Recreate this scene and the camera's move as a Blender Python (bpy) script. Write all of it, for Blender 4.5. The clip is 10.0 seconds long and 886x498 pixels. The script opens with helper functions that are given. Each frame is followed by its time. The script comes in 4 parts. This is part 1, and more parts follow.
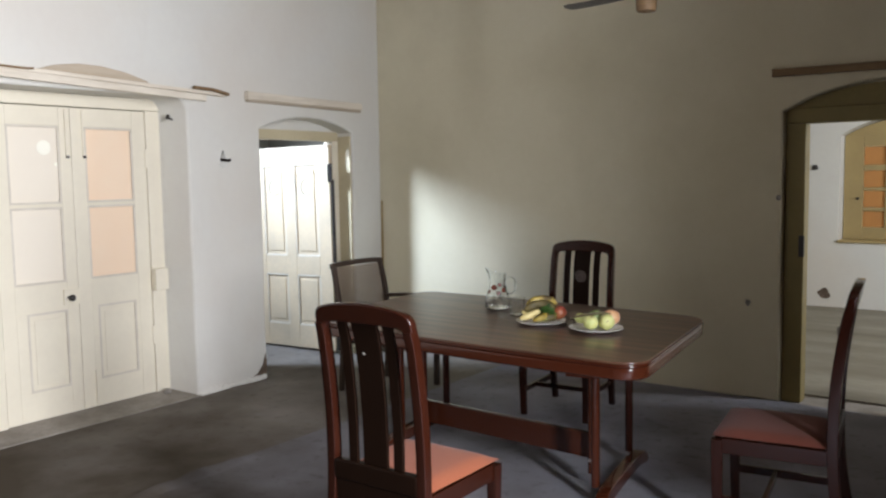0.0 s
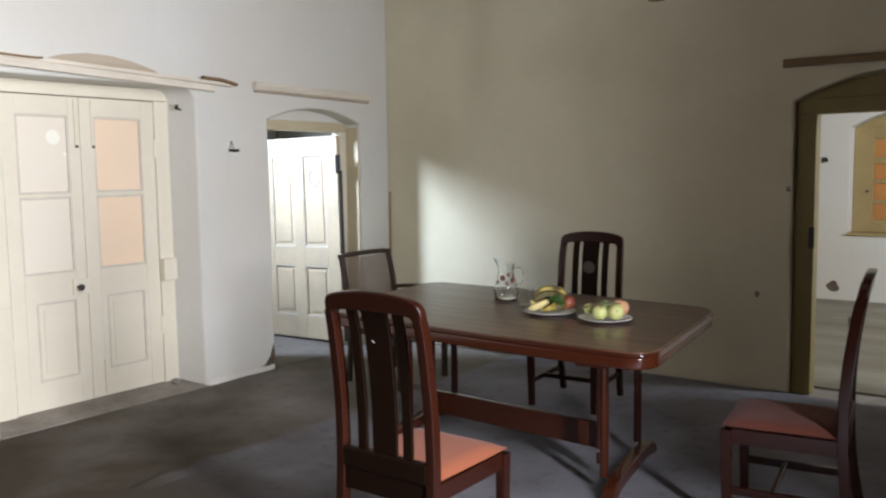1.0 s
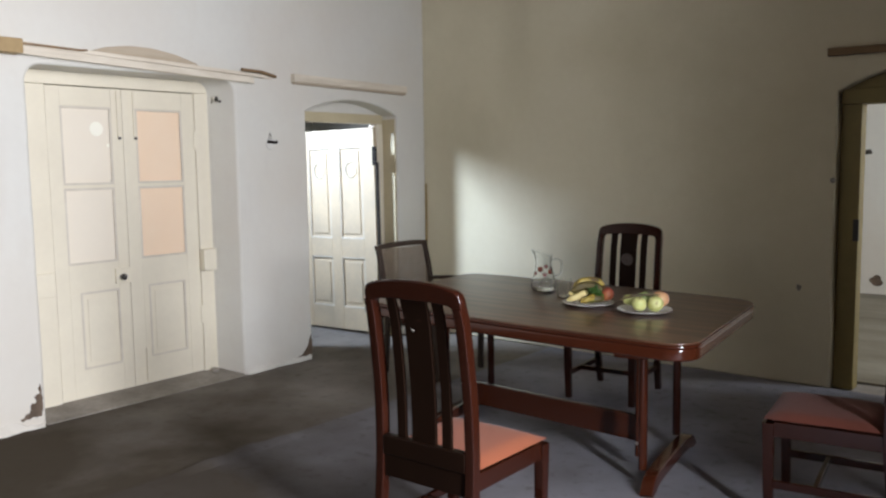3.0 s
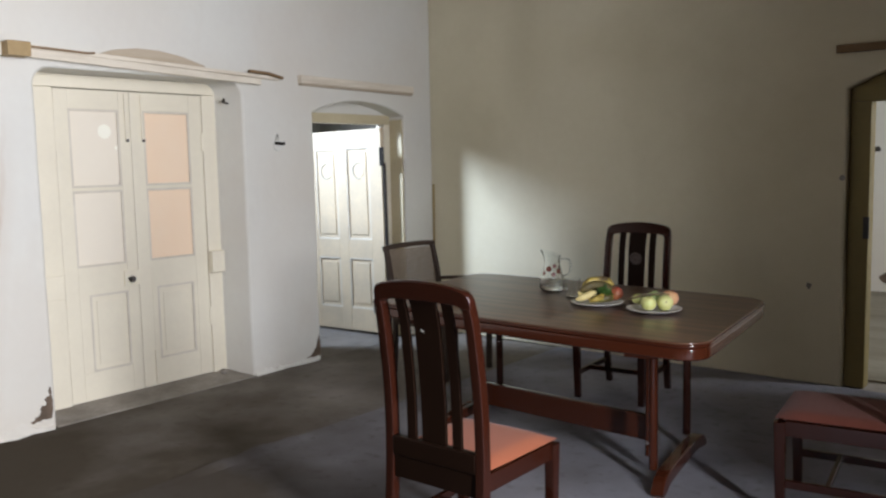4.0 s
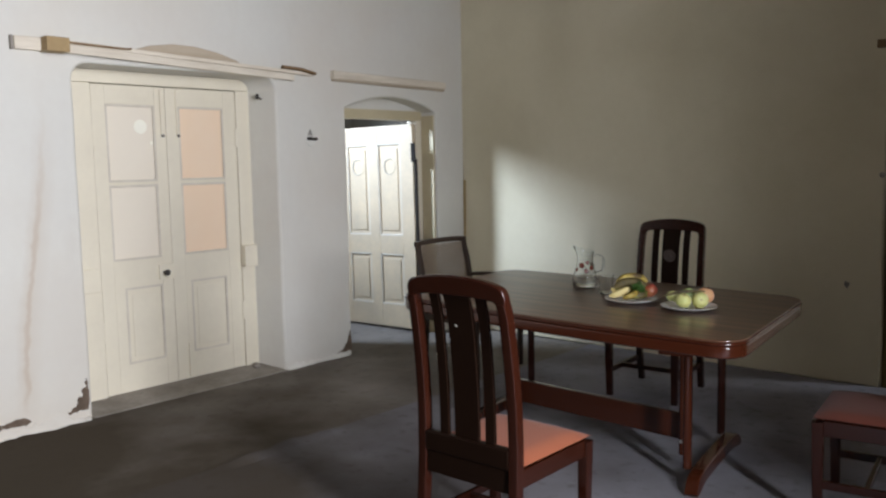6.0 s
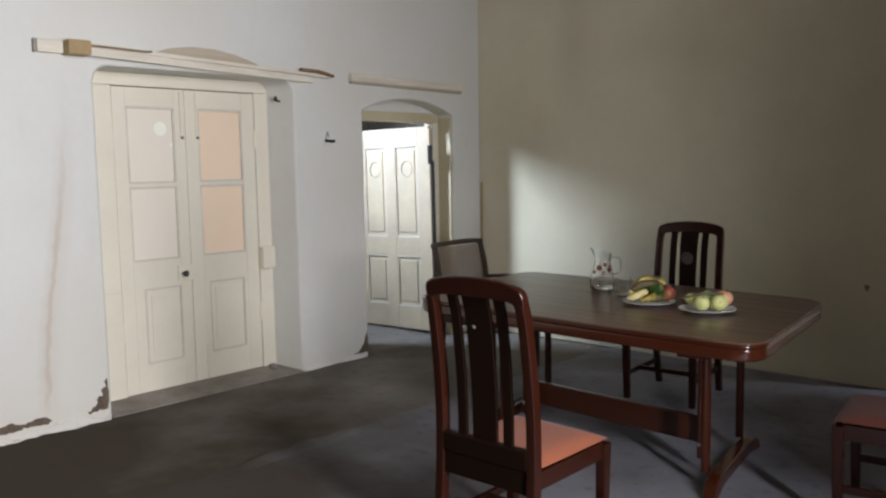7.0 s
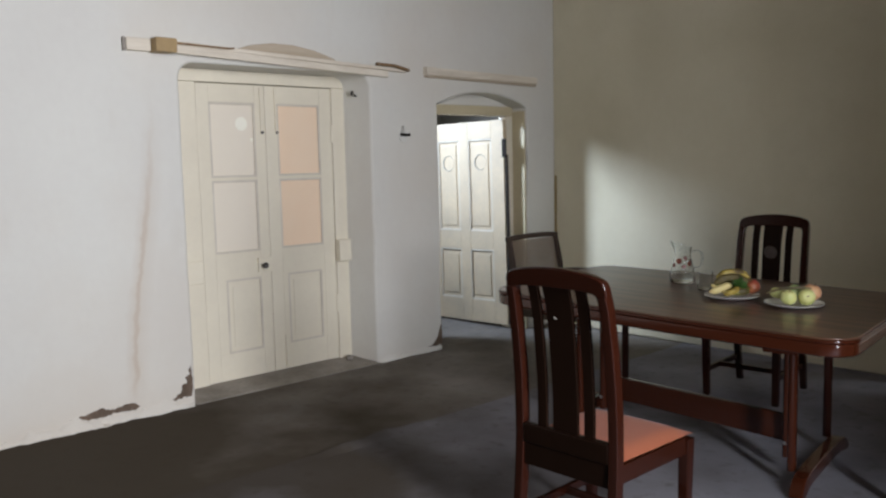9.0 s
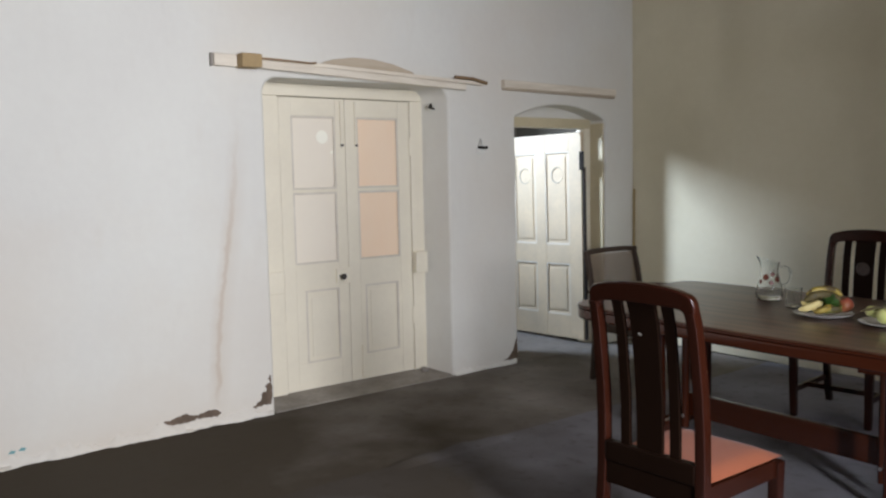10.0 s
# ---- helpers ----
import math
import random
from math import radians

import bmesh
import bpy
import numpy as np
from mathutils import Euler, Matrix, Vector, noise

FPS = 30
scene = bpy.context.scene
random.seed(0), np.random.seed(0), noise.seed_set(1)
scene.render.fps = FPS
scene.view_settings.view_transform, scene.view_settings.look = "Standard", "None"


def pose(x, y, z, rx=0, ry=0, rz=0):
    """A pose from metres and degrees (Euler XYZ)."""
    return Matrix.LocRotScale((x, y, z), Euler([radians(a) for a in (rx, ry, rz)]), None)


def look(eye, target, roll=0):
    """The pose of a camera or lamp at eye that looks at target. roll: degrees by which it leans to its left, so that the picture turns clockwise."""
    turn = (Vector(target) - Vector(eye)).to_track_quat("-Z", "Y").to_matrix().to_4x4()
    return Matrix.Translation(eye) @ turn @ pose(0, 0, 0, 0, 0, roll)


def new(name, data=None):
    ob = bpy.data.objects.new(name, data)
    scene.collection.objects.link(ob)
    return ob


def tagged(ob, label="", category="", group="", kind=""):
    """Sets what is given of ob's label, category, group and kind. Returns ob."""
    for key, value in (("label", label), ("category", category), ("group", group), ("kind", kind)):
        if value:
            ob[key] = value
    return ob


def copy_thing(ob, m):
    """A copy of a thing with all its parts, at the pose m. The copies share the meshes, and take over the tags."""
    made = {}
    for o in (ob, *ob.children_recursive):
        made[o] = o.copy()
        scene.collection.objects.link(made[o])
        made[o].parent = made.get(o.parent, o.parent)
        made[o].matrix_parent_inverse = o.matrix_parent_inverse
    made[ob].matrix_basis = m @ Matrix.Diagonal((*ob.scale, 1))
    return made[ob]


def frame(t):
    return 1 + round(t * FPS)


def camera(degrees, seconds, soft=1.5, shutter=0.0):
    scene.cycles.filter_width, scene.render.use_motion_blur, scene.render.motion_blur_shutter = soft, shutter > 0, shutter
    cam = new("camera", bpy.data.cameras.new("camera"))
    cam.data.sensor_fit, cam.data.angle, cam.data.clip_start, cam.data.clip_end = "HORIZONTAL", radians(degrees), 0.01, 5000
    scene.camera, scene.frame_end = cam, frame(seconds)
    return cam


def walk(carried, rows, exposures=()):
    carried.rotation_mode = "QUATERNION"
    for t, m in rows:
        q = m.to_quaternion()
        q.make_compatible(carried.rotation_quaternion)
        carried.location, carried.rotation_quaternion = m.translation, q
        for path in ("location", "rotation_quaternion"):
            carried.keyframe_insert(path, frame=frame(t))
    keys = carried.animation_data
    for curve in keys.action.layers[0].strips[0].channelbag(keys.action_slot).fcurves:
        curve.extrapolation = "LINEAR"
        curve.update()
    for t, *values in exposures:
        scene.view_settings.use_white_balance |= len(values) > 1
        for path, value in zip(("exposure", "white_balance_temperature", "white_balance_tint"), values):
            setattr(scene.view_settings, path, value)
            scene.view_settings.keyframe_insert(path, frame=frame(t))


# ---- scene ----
cam = camera(55.9, 10.0, soft=2.35)
PATH = [
    (0, (4.917, -5.748, 1.546), (3.735, -4.144, 1.372), -0.9),
    (0.5, (4.915, -5.747, 1.54), (3.73, -4.145, 1.364), -1.2),
    (1, (4.905, -5.75, 1.526), (3.711, -4.157, 1.337), -0.8),
    (1.5, (4.896, -5.761, 1.518), (3.664, -4.198, 1.325), -0.7),
    (2, (4.889, -5.77, 1.512), (3.641, -4.22, 1.314), -0.7),
    (2.5, (4.891, -5.766, 1.51), (3.639, -4.219, 1.309), -0.7),
    (4, (4.878, -5.765, 1.51), (3.609, -4.233, 1.308), -1.2),
    (4.5, (4.876, -5.762, 1.505), (3.601, -4.233, 1.309), -1.5),
    (5, (4.87, -5.766, 1.504), (3.58, -4.25, 1.312), -1.5),
    (5.5, (4.862, -5.77, 1.503), (3.559, -4.267, 1.3), -1.2),
    (7, (4.856, -5.785, 1.498), (3.507, -4.322, 1.297), -1.0),
    (7.5, (4.851, -5.798, 1.496), (3.502, -4.335, 1.301), -0.9),
    (8, (4.855, -5.803, 1.487), (3.496, -4.348, 1.297), -0.7),
    (8.5, (4.848, -5.801, 1.477), (3.472, -4.365, 1.268), -0.9),
    (9, (4.828, -5.817, 1.481), (3.363, -4.471, 1.273), -1.3),
    (9.5, (4.807, -5.829, 1.482), (3.27, -4.563, 1.294), -1.3),
    (10, (4.795, -5.84, 1.481), (3.219, -4.622, 1.307), -1.2),
]
walk(cam, [(t, look(e, g, r)) for t, e, g, r in PATH],
     exposures=[(0, 0.06), (2.5, -0.05), (4.5, -0.20), (7.5, -0.48), (9, -0.57), (10, -0.44)])

# ---- world and light ----
world = bpy.data.worlds.new("sky")
scene.world = world
world.use_nodes = True
wn = world.node_tree.nodes
sky = wn.new("ShaderNodeTexSky")
sky.sky_type = "NISHITA"
sky.sun_disc = False
sky.sun_elevation, sky.sun_rotation = radians(48), radians(100)
world.node_tree.links.new(sky.outputs[0], wn["Background"].inputs[0])
wn["Background"].inputs[1].default_value = 0.1


def window_light(name, eye, target, w, h, power, color, spread=180):
    """Daylight standing in an opening; spread narrows it where the reveals are deep."""
    la = bpy.data.lights.new(name, "AREA")
    la.shape, la.size, la.size_y, la.energy, la.color = "RECTANGLE", w, h, power, color
    la.spread = radians(spread)
    ob = new(name, la)
    ob.matrix_world = look(eye, target)
    return ob


DAY = (0.885, 0.905, 1.0)
window_light("daylight_east", (6.92, -4.52, 1.95), (0.5, -2.6, 1.3), 0.76, 2.9, 570, DAY, 165)
window_light("daylight_west_room", (-1.98, -2.3, 2.78), (0.35, 0.1, 1.05), 0.5, 0.8, 58, (0.62, 0.76, 1.0), 78)
window_light("daylight_north_room", (6.85, 1.35, 2.15), (2.6, 4.2, 0.6), 0.9, 0.9, 150, (0.86, 0.90, 1.0))

# ---- materials ----


def mat(name, base, rough=0.6, var=0.12, scale=2.5, fine=45.0, bump=0.15, depth=0.004, metal=0.0, coat=0.0,
        stretch=(1, 1, 1), other=None, spec=0.5, sheen=0.0, trans=0.0, gloss=0.1):
    """A surface with broad and fine variation of colour, gloss and relief."""
    m = bpy.data.materials.new(name)
    m.use_nodes = True
    n, l = m.node_tree.nodes, m.node_tree.links
    p = n["Principled BSDF"]
    co = n.new("ShaderNodeTexCoord")
    mp = n.new("ShaderNodeMapping")
    mp.inputs["Scale"].default_value = stretch
    l.new(co.outputs["Object"], mp.inputs[0])
    big, small = n.new("ShaderNodeTexNoise"), n.new("ShaderNodeTexNoise")
    big.inputs["Scale"].default_value, big.inputs["Detail"].default_value = scale, 6
    small.inputs["Scale"].default_value, small.inputs["Detail"].default_value = fine, 5
    l.new(mp.outputs[0], big.inputs["Vector"])
    l.new(mp.outputs[0], small.inputs["Vector"])
    other = other or tuple(c * 0.6 for c in base)
    ramp = n.new("ShaderNodeMapRange")
    ramp.inputs[1].default_value, ramp.inputs[2].default_value = 0.35, 0.7
    l.new(big.outputs[0], ramp.inputs[0])
    ramp.inputs[4].default_value = min(1.0, var * 4)
    mix = n.new("ShaderNodeMix")
    mix.data_type = "RGBA"
    mix.inputs[6].default_value, mix.inputs[7].default_value = (*base, 1), (*other, 1)
    l.new(ramp.outputs[0], mix.inputs[0])
    ramp2 = n.new("ShaderNodeMapRange")
    ramp2.inputs[1].default_value, ramp2.inputs[2].default_value = 0.3, 0.75
    l.new(small.outputs[0], ramp2.inputs[0])
    ramp2.inputs[4].default_value = min(1.0, var * 2)
    mix2 = n.new("ShaderNodeMix")
    mix2.data_type = "RGBA"
    l.new(mix.outputs[2], mix2.inputs[6])
    mix2.inputs[7].default_value = (*other, 1)
    l.new(ramp2.outputs[0], mix2.inputs[0])
    l.new(mix2.outputs[2], p.inputs["Base Color"])
    rr = n.new("ShaderNodeMapRange")
    rr.inputs[3].default_value, rr.inputs[4].default_value = max(0.02, rough - gloss), min(1, rough + gloss)
    l.new(small.outputs[0], rr.inputs[0])
    l.new(rr.outputs[0], p.inputs["Roughness"])
    bp = n.new("ShaderNodeBump")
    bp.inputs["Strength"].default_value, bp.inputs["Distance"].default_value = bump, depth
    add = n.new("ShaderNodeMath")
    l.new(small.outputs[0], add.inputs[0])
    l.new(big.outputs[0], add.inputs[1])
    l.new(add.outputs[0], bp.inputs["Height"])
    l.new(bp.outputs[0], p.inputs["Normal"])
    p.inputs["Metallic"].default_value = metal
    p.inputs["Coat Weight"].default_value = coat
    p.inputs["Coat Roughness"].default_value = 0.1
    p.inputs["Specular IOR Level"].default_value = spec
    p.inputs["Sheen Weight"].default_value = sheen
    if trans:
        t = n.new("ShaderNodeBsdfTranslucent")
        t.inputs[0].default_value = (*base, 1)
        mx = n.new("ShaderNodeMixShader")
        mx.inputs[0].default_value = trans
        l.new(p.outputs[0], mx.inputs[1])
        l.new(t.outputs[0], mx.inputs[2])
        l.new(mx.outputs[0], n["Material Output"].inputs[0])
    return m


def blotch(m, color, scale, lo, hi, amount, stretch=(1, 1, 1), detail=5):
    """Lays irregular patches of another colour over a surface."""
    n, l = m.node_tree.nodes, m.node_tree.links
    co, mp, tx = n.new("ShaderNodeTexCoord"), n.new("ShaderNodeMapping"), n.new("ShaderNodeTexNoise")
    mp.inputs["Scale"].default_value = stretch
    mp.inputs["Location"].default_value = (scale, 2 * scale, 3)
    l.new(co.outputs["Object"], mp.inputs[0])
    l.new(mp.outputs[0], tx.inputs["Vector"])
    tx.inputs["Scale"].default_value, tx.inputs["Detail"].default_value = scale, detail
    r, mx = n.new("ShaderNodeMapRange"), n.new("ShaderNodeMix")
    r.inputs[1].default_value, r.inputs[2].default_value, r.inputs[4].default_value = lo, hi, amount
    l.new(tx.outputs[0], r.inputs[0])
    mx.data_type = "RGBA"
    base = n["Principled BSDF"].inputs["Base Color"]
    l.new(base.links[0].from_socket, mx.inputs[6])
    mx.inputs[7].default_value = (*color, 1)
    l.new(r.outputs[0], mx.inputs[0])
    l.new(mx.outputs[2], base)
    return m


def glass(name, color, rough=0.0, ior=1.45):
    m = bpy.data.materials.new(name)
    m.use_nodes = True
    p = m.node_tree.nodes["Principled BSDF"]
    p.inputs["Base Color"].default_value = (*color, 1)
    p.inputs["Roughness"].default_value = rough
    p.inputs["IOR"].default_value = ior
    p.inputs["Transmission Weight"].default_value = 1
    return m


PLASTER = mat("limewashed_plaster", (0.690, 0.678, 0.612), 0.85, 0.09, 1.3, 18, 0.35, 0.006, other=(0.595, 0.568, 0.520), spec=0.25)
blotch(PLASTER, (0.64, 0.575, 0.48), 0.55, 0.45, 0.68, 0.7, detail=8)
blotch(PLASTER, (0.58, 0.53, 0.45), 6, 0.60, 0.80, 0.25, stretch=(1, 1, 0.35), detail=8)
STAINED_SHADED = PLASTER.copy()
STAINED_SHADED.name = "stained_shaded_plaster"
sn, sl = STAINED_SHADED.node_tree.nodes, STAINED_SHADED.node_tree.links


def calc(op, a, b=None, c=None):
    q = sn.new("ShaderNodeMath")
    q.operation = op
    for i, v in enumerate((a, b, c)):
        if v is None:
            continue
        if isinstance(v, (int, float)):
            q.inputs[i].default_value = v
        else:
            sl.new(v, q.inputs[i])
    return q.outputs[0]


def band(v, lo0, lo1, hi0, hi1):
    """1 between lo1 and hi0, falling to 0 at lo0 and hi1."""
    out = None
    for f0, f1 in ((lo0, lo1), (hi1, hi0)):
        r = sn.new("ShaderNodeMapRange")
        r.inputs[1].default_value, r.inputs[2].default_value = f0, f1
        sl.new(v, r.inputs[0])
        out = r.outputs[0] if out is None else calc("MULTIPLY", out, r.outputs[0])
    return out


sc = sn.new("ShaderNodeTexCoord")
sx = sn.new("ShaderNodeSeparateXYZ")
sl.new(sc.outputs["Object"], sx.inputs[0])
fray = sn.new("ShaderNodeTexNoise")
fray.inputs["Scale"].default_value, fray.inputs["Detail"].default_value = 9, 6
sl.new(sc.outputs["Object"], fray.inputs["Vector"])
wave = calc("SINE", calc("MULTIPLY_ADD", sx.outputs[2], math.pi, -1.04 * math.pi))
lean = calc("MULTIPLY_ADD", wave, -0.022, calc("MULTIPLY_ADD", sx.outputs[2], -0.10, sx.outputs[1]))
run = calc("MULTIPLY_ADD", calc("SUBTRACT", fray.outputs[0], 0.5), 0.07, lean)
soft = calc("MULTIPLY", band(run, -3.96, -3.91, -3.89, -3.80), band(sx.outputs[2], 0.05, 0.3, 1.1, 2.05))
core = calc("MULTIPLY", band(run, -3.915, -3.898, -3.889, -3.872), band(sx.outputs[2], 0.1, 0.25, 1.1, 1.9))
foot = calc("MULTIPLY", band(sx.outputs[2], -1.0, -0.5, 0.0, 0.16), fray.outputs[0])
# faint smudge painted low on the pier for the armchair's cast shadow
pier = calc("MULTIPLY", calc("MULTIPLY", band(sx.outputs[1], -1.66, -1.60, -1.50, -1.43), band(sx.outputs[2], 0.2, 0.3, 0.4, 0.55)), fray.outputs[0])
amount = calc("MULTIPLY_ADD", core, 0.28, calc("MULTIPLY_ADD", soft, 0.20, calc("MULTIPLY_ADD", foot, 0.2, calc("MULTIPLY", pier, 0.1))))
sm = sn.new("ShaderNodeMix")
sm.data_type = "RGBA"
sb = sn["Principled BSDF"].inputs["Base Color"]
sl.new(sb.links[0].from_socket, sm.inputs[6])
sm.inputs[7].default_value = (0.44, 0.31, 0.20, 1)
sl.new(amount, sm.inputs[0])
sl.new(sm.outputs[2], sb)
# unseen east and south walls, nearly black to cut bounced light
BOUNCECUT = mat("bounce_cutting_plaster", (0.075, 0.066, 0.055), 0.85, 0.12, 1.1, 16, 0.35, 0.006, spec=0.2)
PLASTER_N = mat("old_plaster", (0.72, 0.66, 0.49), 0.85, 0.09, 1.1, 16, 0.35, 0.006, other=(0.62, 0.55, 0.375), spec=0.2)
blotch(PLASTER_N, (0.46, 0.405, 0.265), 0.7, 0.48, 0.72, 0.5, detail=7)
CREAM = mat("cream_gloss_paint", (0.79, 0.728, 0.575), 0.42, 0.07, 3, 30, 0.15, 0.002, other=(0.60, 0.54, 0.43))
# open leaf's cream, dulled and yellowed to offset its strong blue daylight
OFFSETCREAM = mat("light_offset_cream", (0.68, 0.55, 0.37), 0.5, 0.12, 3, 30, 0.15, 0.002, other=(0.42, 0.36, 0.27))
GRIMED = mat("grimy_cream_paint", (0.70, 0.645, 0.535), 0.5, 0.12, 6, 40, 0.15, 0.002, other=(0.48, 0.42, 0.33))
GREYWALL = mat("grey_cement_wall", (0.32, 0.285, 0.235), 0.85, 0.12, 2, 20, 0.3, 0.004, spec=0.2)
BLACKIRON = mat("black_painted_iron", (0.03, 0.026, 0.022), 0.85, 0.2, 8, 60, 0.3, 0.001, spec=0.1)
DARKARC = mat("dark_arc_paint", (0.36, 0.32, 0.26), 0.7, 0.2, 20, 80, 0.2, 0.001, other=(0.40, 0.35, 0.28))
GAPSHADE = mat("gap_shade_paint", (0.075, 0.07, 0.065), 0.8, 0.2, 8, 60, 0.3, 0.001, spec=0.1)
CARVED = mat("worn_carving", (0.075, 0.055, 0.045), 0.5, 0.1, 20, 60, 0.2, 0.001)
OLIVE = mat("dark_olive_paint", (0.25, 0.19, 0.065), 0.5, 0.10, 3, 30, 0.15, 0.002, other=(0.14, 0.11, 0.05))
FAROCHRE = mat("dark_ochre_paint", (0.40, 0.30, 0.13), 0.45, 0.10, 3, 30, 0.15, 0.002, other=(0.28, 0.20, 0.09))
OCHRE = mat("yellowed_paint", (0.60, 0.52, 0.34), 0.45, 0.10, 3, 30, 0.15, 0.002, other=(0.42, 0.35, 0.22))
# darker copy of the chair wood, standing in for shade on the backs
SHADEWOOD = mat("shade_toned_rosewood", (0.011, 0.0052, 0.0030), 0.30, 0.06, 3, 9, 0.01, 0.0005, spec=0.09, gloss=0.05, stretch=(5, 5, 0.5), other=(0.006, 0.003, 0.002))
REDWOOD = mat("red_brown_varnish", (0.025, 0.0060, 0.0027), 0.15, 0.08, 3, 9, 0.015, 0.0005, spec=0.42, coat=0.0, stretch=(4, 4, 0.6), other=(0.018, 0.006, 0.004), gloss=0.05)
FADEDWOOD = mat("faded_brown_wood", (0.050, 0.032, 0.022), 0.4, 0.12, 3, 12, 0.02, 0.0005, spec=0.3, stretch=(4, 4, 0.6), other=(0.028, 0.017, 0.011))
REDTABLE = mat("red_brown_table_varnish", (0.050, 0.0125, 0.0050), 0.14, 0.10, 2, 8, 0.0, 0.0005, spec=0.5, coat=0.0, stretch=(1, 1, 4), other=(0.050, 0.012, 0.0055), gloss=0.01)
TABLETOP = mat("walnut_laminate", (0.165, 0.082, 0.045), 0.30, 0.22, 4, 12, 0.015, 0.001, coat=0.1, stretch=(0.5, 9, 9), other=(0.062, 0.030, 0.019), gloss=0.05)
blotch(TABLETOP, (0.045, 0.021, 0.013), 4, 0.46, 0.58, 0.85, stretch=(0.10, 5, 5))
RUST = mat("rust_velour", (0.325, 0.098, 0.045), 0.9, 0.12, 5, 120, 0.4, 0.002, sheen=0.1, other=(0.30, 0.085, 0.036), spec=0.2)
# darker copy of RUST: the right-hand seat's shade put into its colour
SHADEDRUST = mat("shaded_rust_velour", (0.165, 0.046, 0.027), 0.85, 0.14, 5, 120, 0.4, 0.002, sheen=0.1, other=(0.13, 0.034, 0.020), spec=0.25)
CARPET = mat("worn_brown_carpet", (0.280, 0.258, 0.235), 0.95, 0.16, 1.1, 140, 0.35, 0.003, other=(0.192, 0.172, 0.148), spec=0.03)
# east sheet lighter and bluer to imitate the pool of blue daylight
CARPET_E = mat("worn_daylit_carpet", (0.310, 0.310, 0.350), 0.95, 0.16, 1.3, 140, 0.35, 0.003, other=(0.205, 0.198, 0.206), spec=0.03)
for m in (CARPET, CARPET_E):
    blotch(m, (0.080, 0.064, 0.048), 1.6, 0.46, 0.80, 0.5, detail=9)
    blotch(m, (0.31, 0.305, 0.32), 9.0, 0.56, 0.80, 0.35, detail=9)
    blotch(m, (0.07, 0.056, 0.042), 14.0, 0.56, 0.75, 0.4, detail=9)
    # a broad old brown stain, darkened to carry the foreground's dimness, over both sheets
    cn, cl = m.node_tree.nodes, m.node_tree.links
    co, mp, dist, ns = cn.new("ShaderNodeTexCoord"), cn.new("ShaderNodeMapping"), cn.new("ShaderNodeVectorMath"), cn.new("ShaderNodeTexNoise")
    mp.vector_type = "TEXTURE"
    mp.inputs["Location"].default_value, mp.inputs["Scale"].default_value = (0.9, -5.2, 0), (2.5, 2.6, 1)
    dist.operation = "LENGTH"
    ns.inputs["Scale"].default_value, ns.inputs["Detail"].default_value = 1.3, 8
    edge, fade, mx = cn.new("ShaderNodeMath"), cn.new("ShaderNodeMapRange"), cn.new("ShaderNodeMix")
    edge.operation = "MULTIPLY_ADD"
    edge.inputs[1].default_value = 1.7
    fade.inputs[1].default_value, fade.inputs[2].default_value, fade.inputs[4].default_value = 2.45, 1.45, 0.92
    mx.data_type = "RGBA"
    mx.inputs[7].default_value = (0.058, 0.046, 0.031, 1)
    cl.new(co.outputs["Object"], mp.inputs[0])
    cl.new(co.outputs["Object"], ns.inputs["Vector"])
    cl.new(mp.outputs[0], dist.inputs[0])
    cl.new(ns.outputs[0], edge.inputs[0])
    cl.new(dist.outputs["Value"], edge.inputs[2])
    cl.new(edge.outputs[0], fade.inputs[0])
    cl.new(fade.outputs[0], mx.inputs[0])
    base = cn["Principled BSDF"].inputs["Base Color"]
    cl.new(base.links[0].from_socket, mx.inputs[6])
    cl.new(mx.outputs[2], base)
STONE = mat("grey_cement", (0.37, 0.335, 0.29), 0.85, 0.2, 4, 40, 0.5, 0.006, other=(0.17, 0.15, 0.125), spec=0.3)
# tone stretched along x to imitate bands of window light
PALEFLOOR = mat("pale_cement_floor", (0.34, 0.31, 0.24), 0.6, 0.25, 1.0, 25, 0.2, 0.003, stretch=(0.3, 2.0, 1), other=(0.13, 0.112, 0.075))
MUD = mat("bare_mud_brick", (0.20, 0.145, 0.105), 0.95, 0.25, 9, 60, 0.9, 0.012, other=(0.10, 0.075, 0.055), spec=0.1)
TIMBER = mat("limewashed_timber", (0.80, 0.73, 0.60), 0.7, 0.12, 4, 30, 0.3, 0.002, stretch=(6, 0.6, 6), other=(0.44, 0.36, 0.26))
BOWED = mat("tan_board", (0.50, 0.42, 0.31), 0.7, 0.16, 4, 30, 0.2, 0.002, stretch=(6, 0.6, 6), other=(0.38, 0.30, 0.21))
TAN = mat("tan_timber", (0.40, 0.28, 0.13), 0.65, 0.15, 4, 30, 0.3, 0.002, stretch=(0.6, 6, 6), other=(0.27, 0.18, 0.08))
BARETIMBER = mat("bare_brown_timber", (0.25, 0.155, 0.07), 0.65, 0.18, 4, 30, 0.3, 0.002, stretch=(0.6, 6, 6), other=(0.13, 0.075, 0.035))
PEACH = mat("peach_frosted_glass", (0.95, 0.76, 0.56), 0.35, 0.10, 2.2, 9, 0.05, 0.001, trans=0.1, other=(0.93, 0.68, 0.46))
# the unseen ceiling takes a dark timber tone to cut bounced light
UNSEENTIMBER = mat("bounce_cutting_timber", (0.16, 0.12, 0.085), 0.8, 0.2, 2, 20, 0.3, 0.004, stretch=(0.5, 4, 4))
GREYGLASS = mat("whitened_glass", (0.83, 0.755, 0.62), 0.35, 0.05, 3, 20, 0.05, 0.001, other=(0.73, 0.66, 0.54))
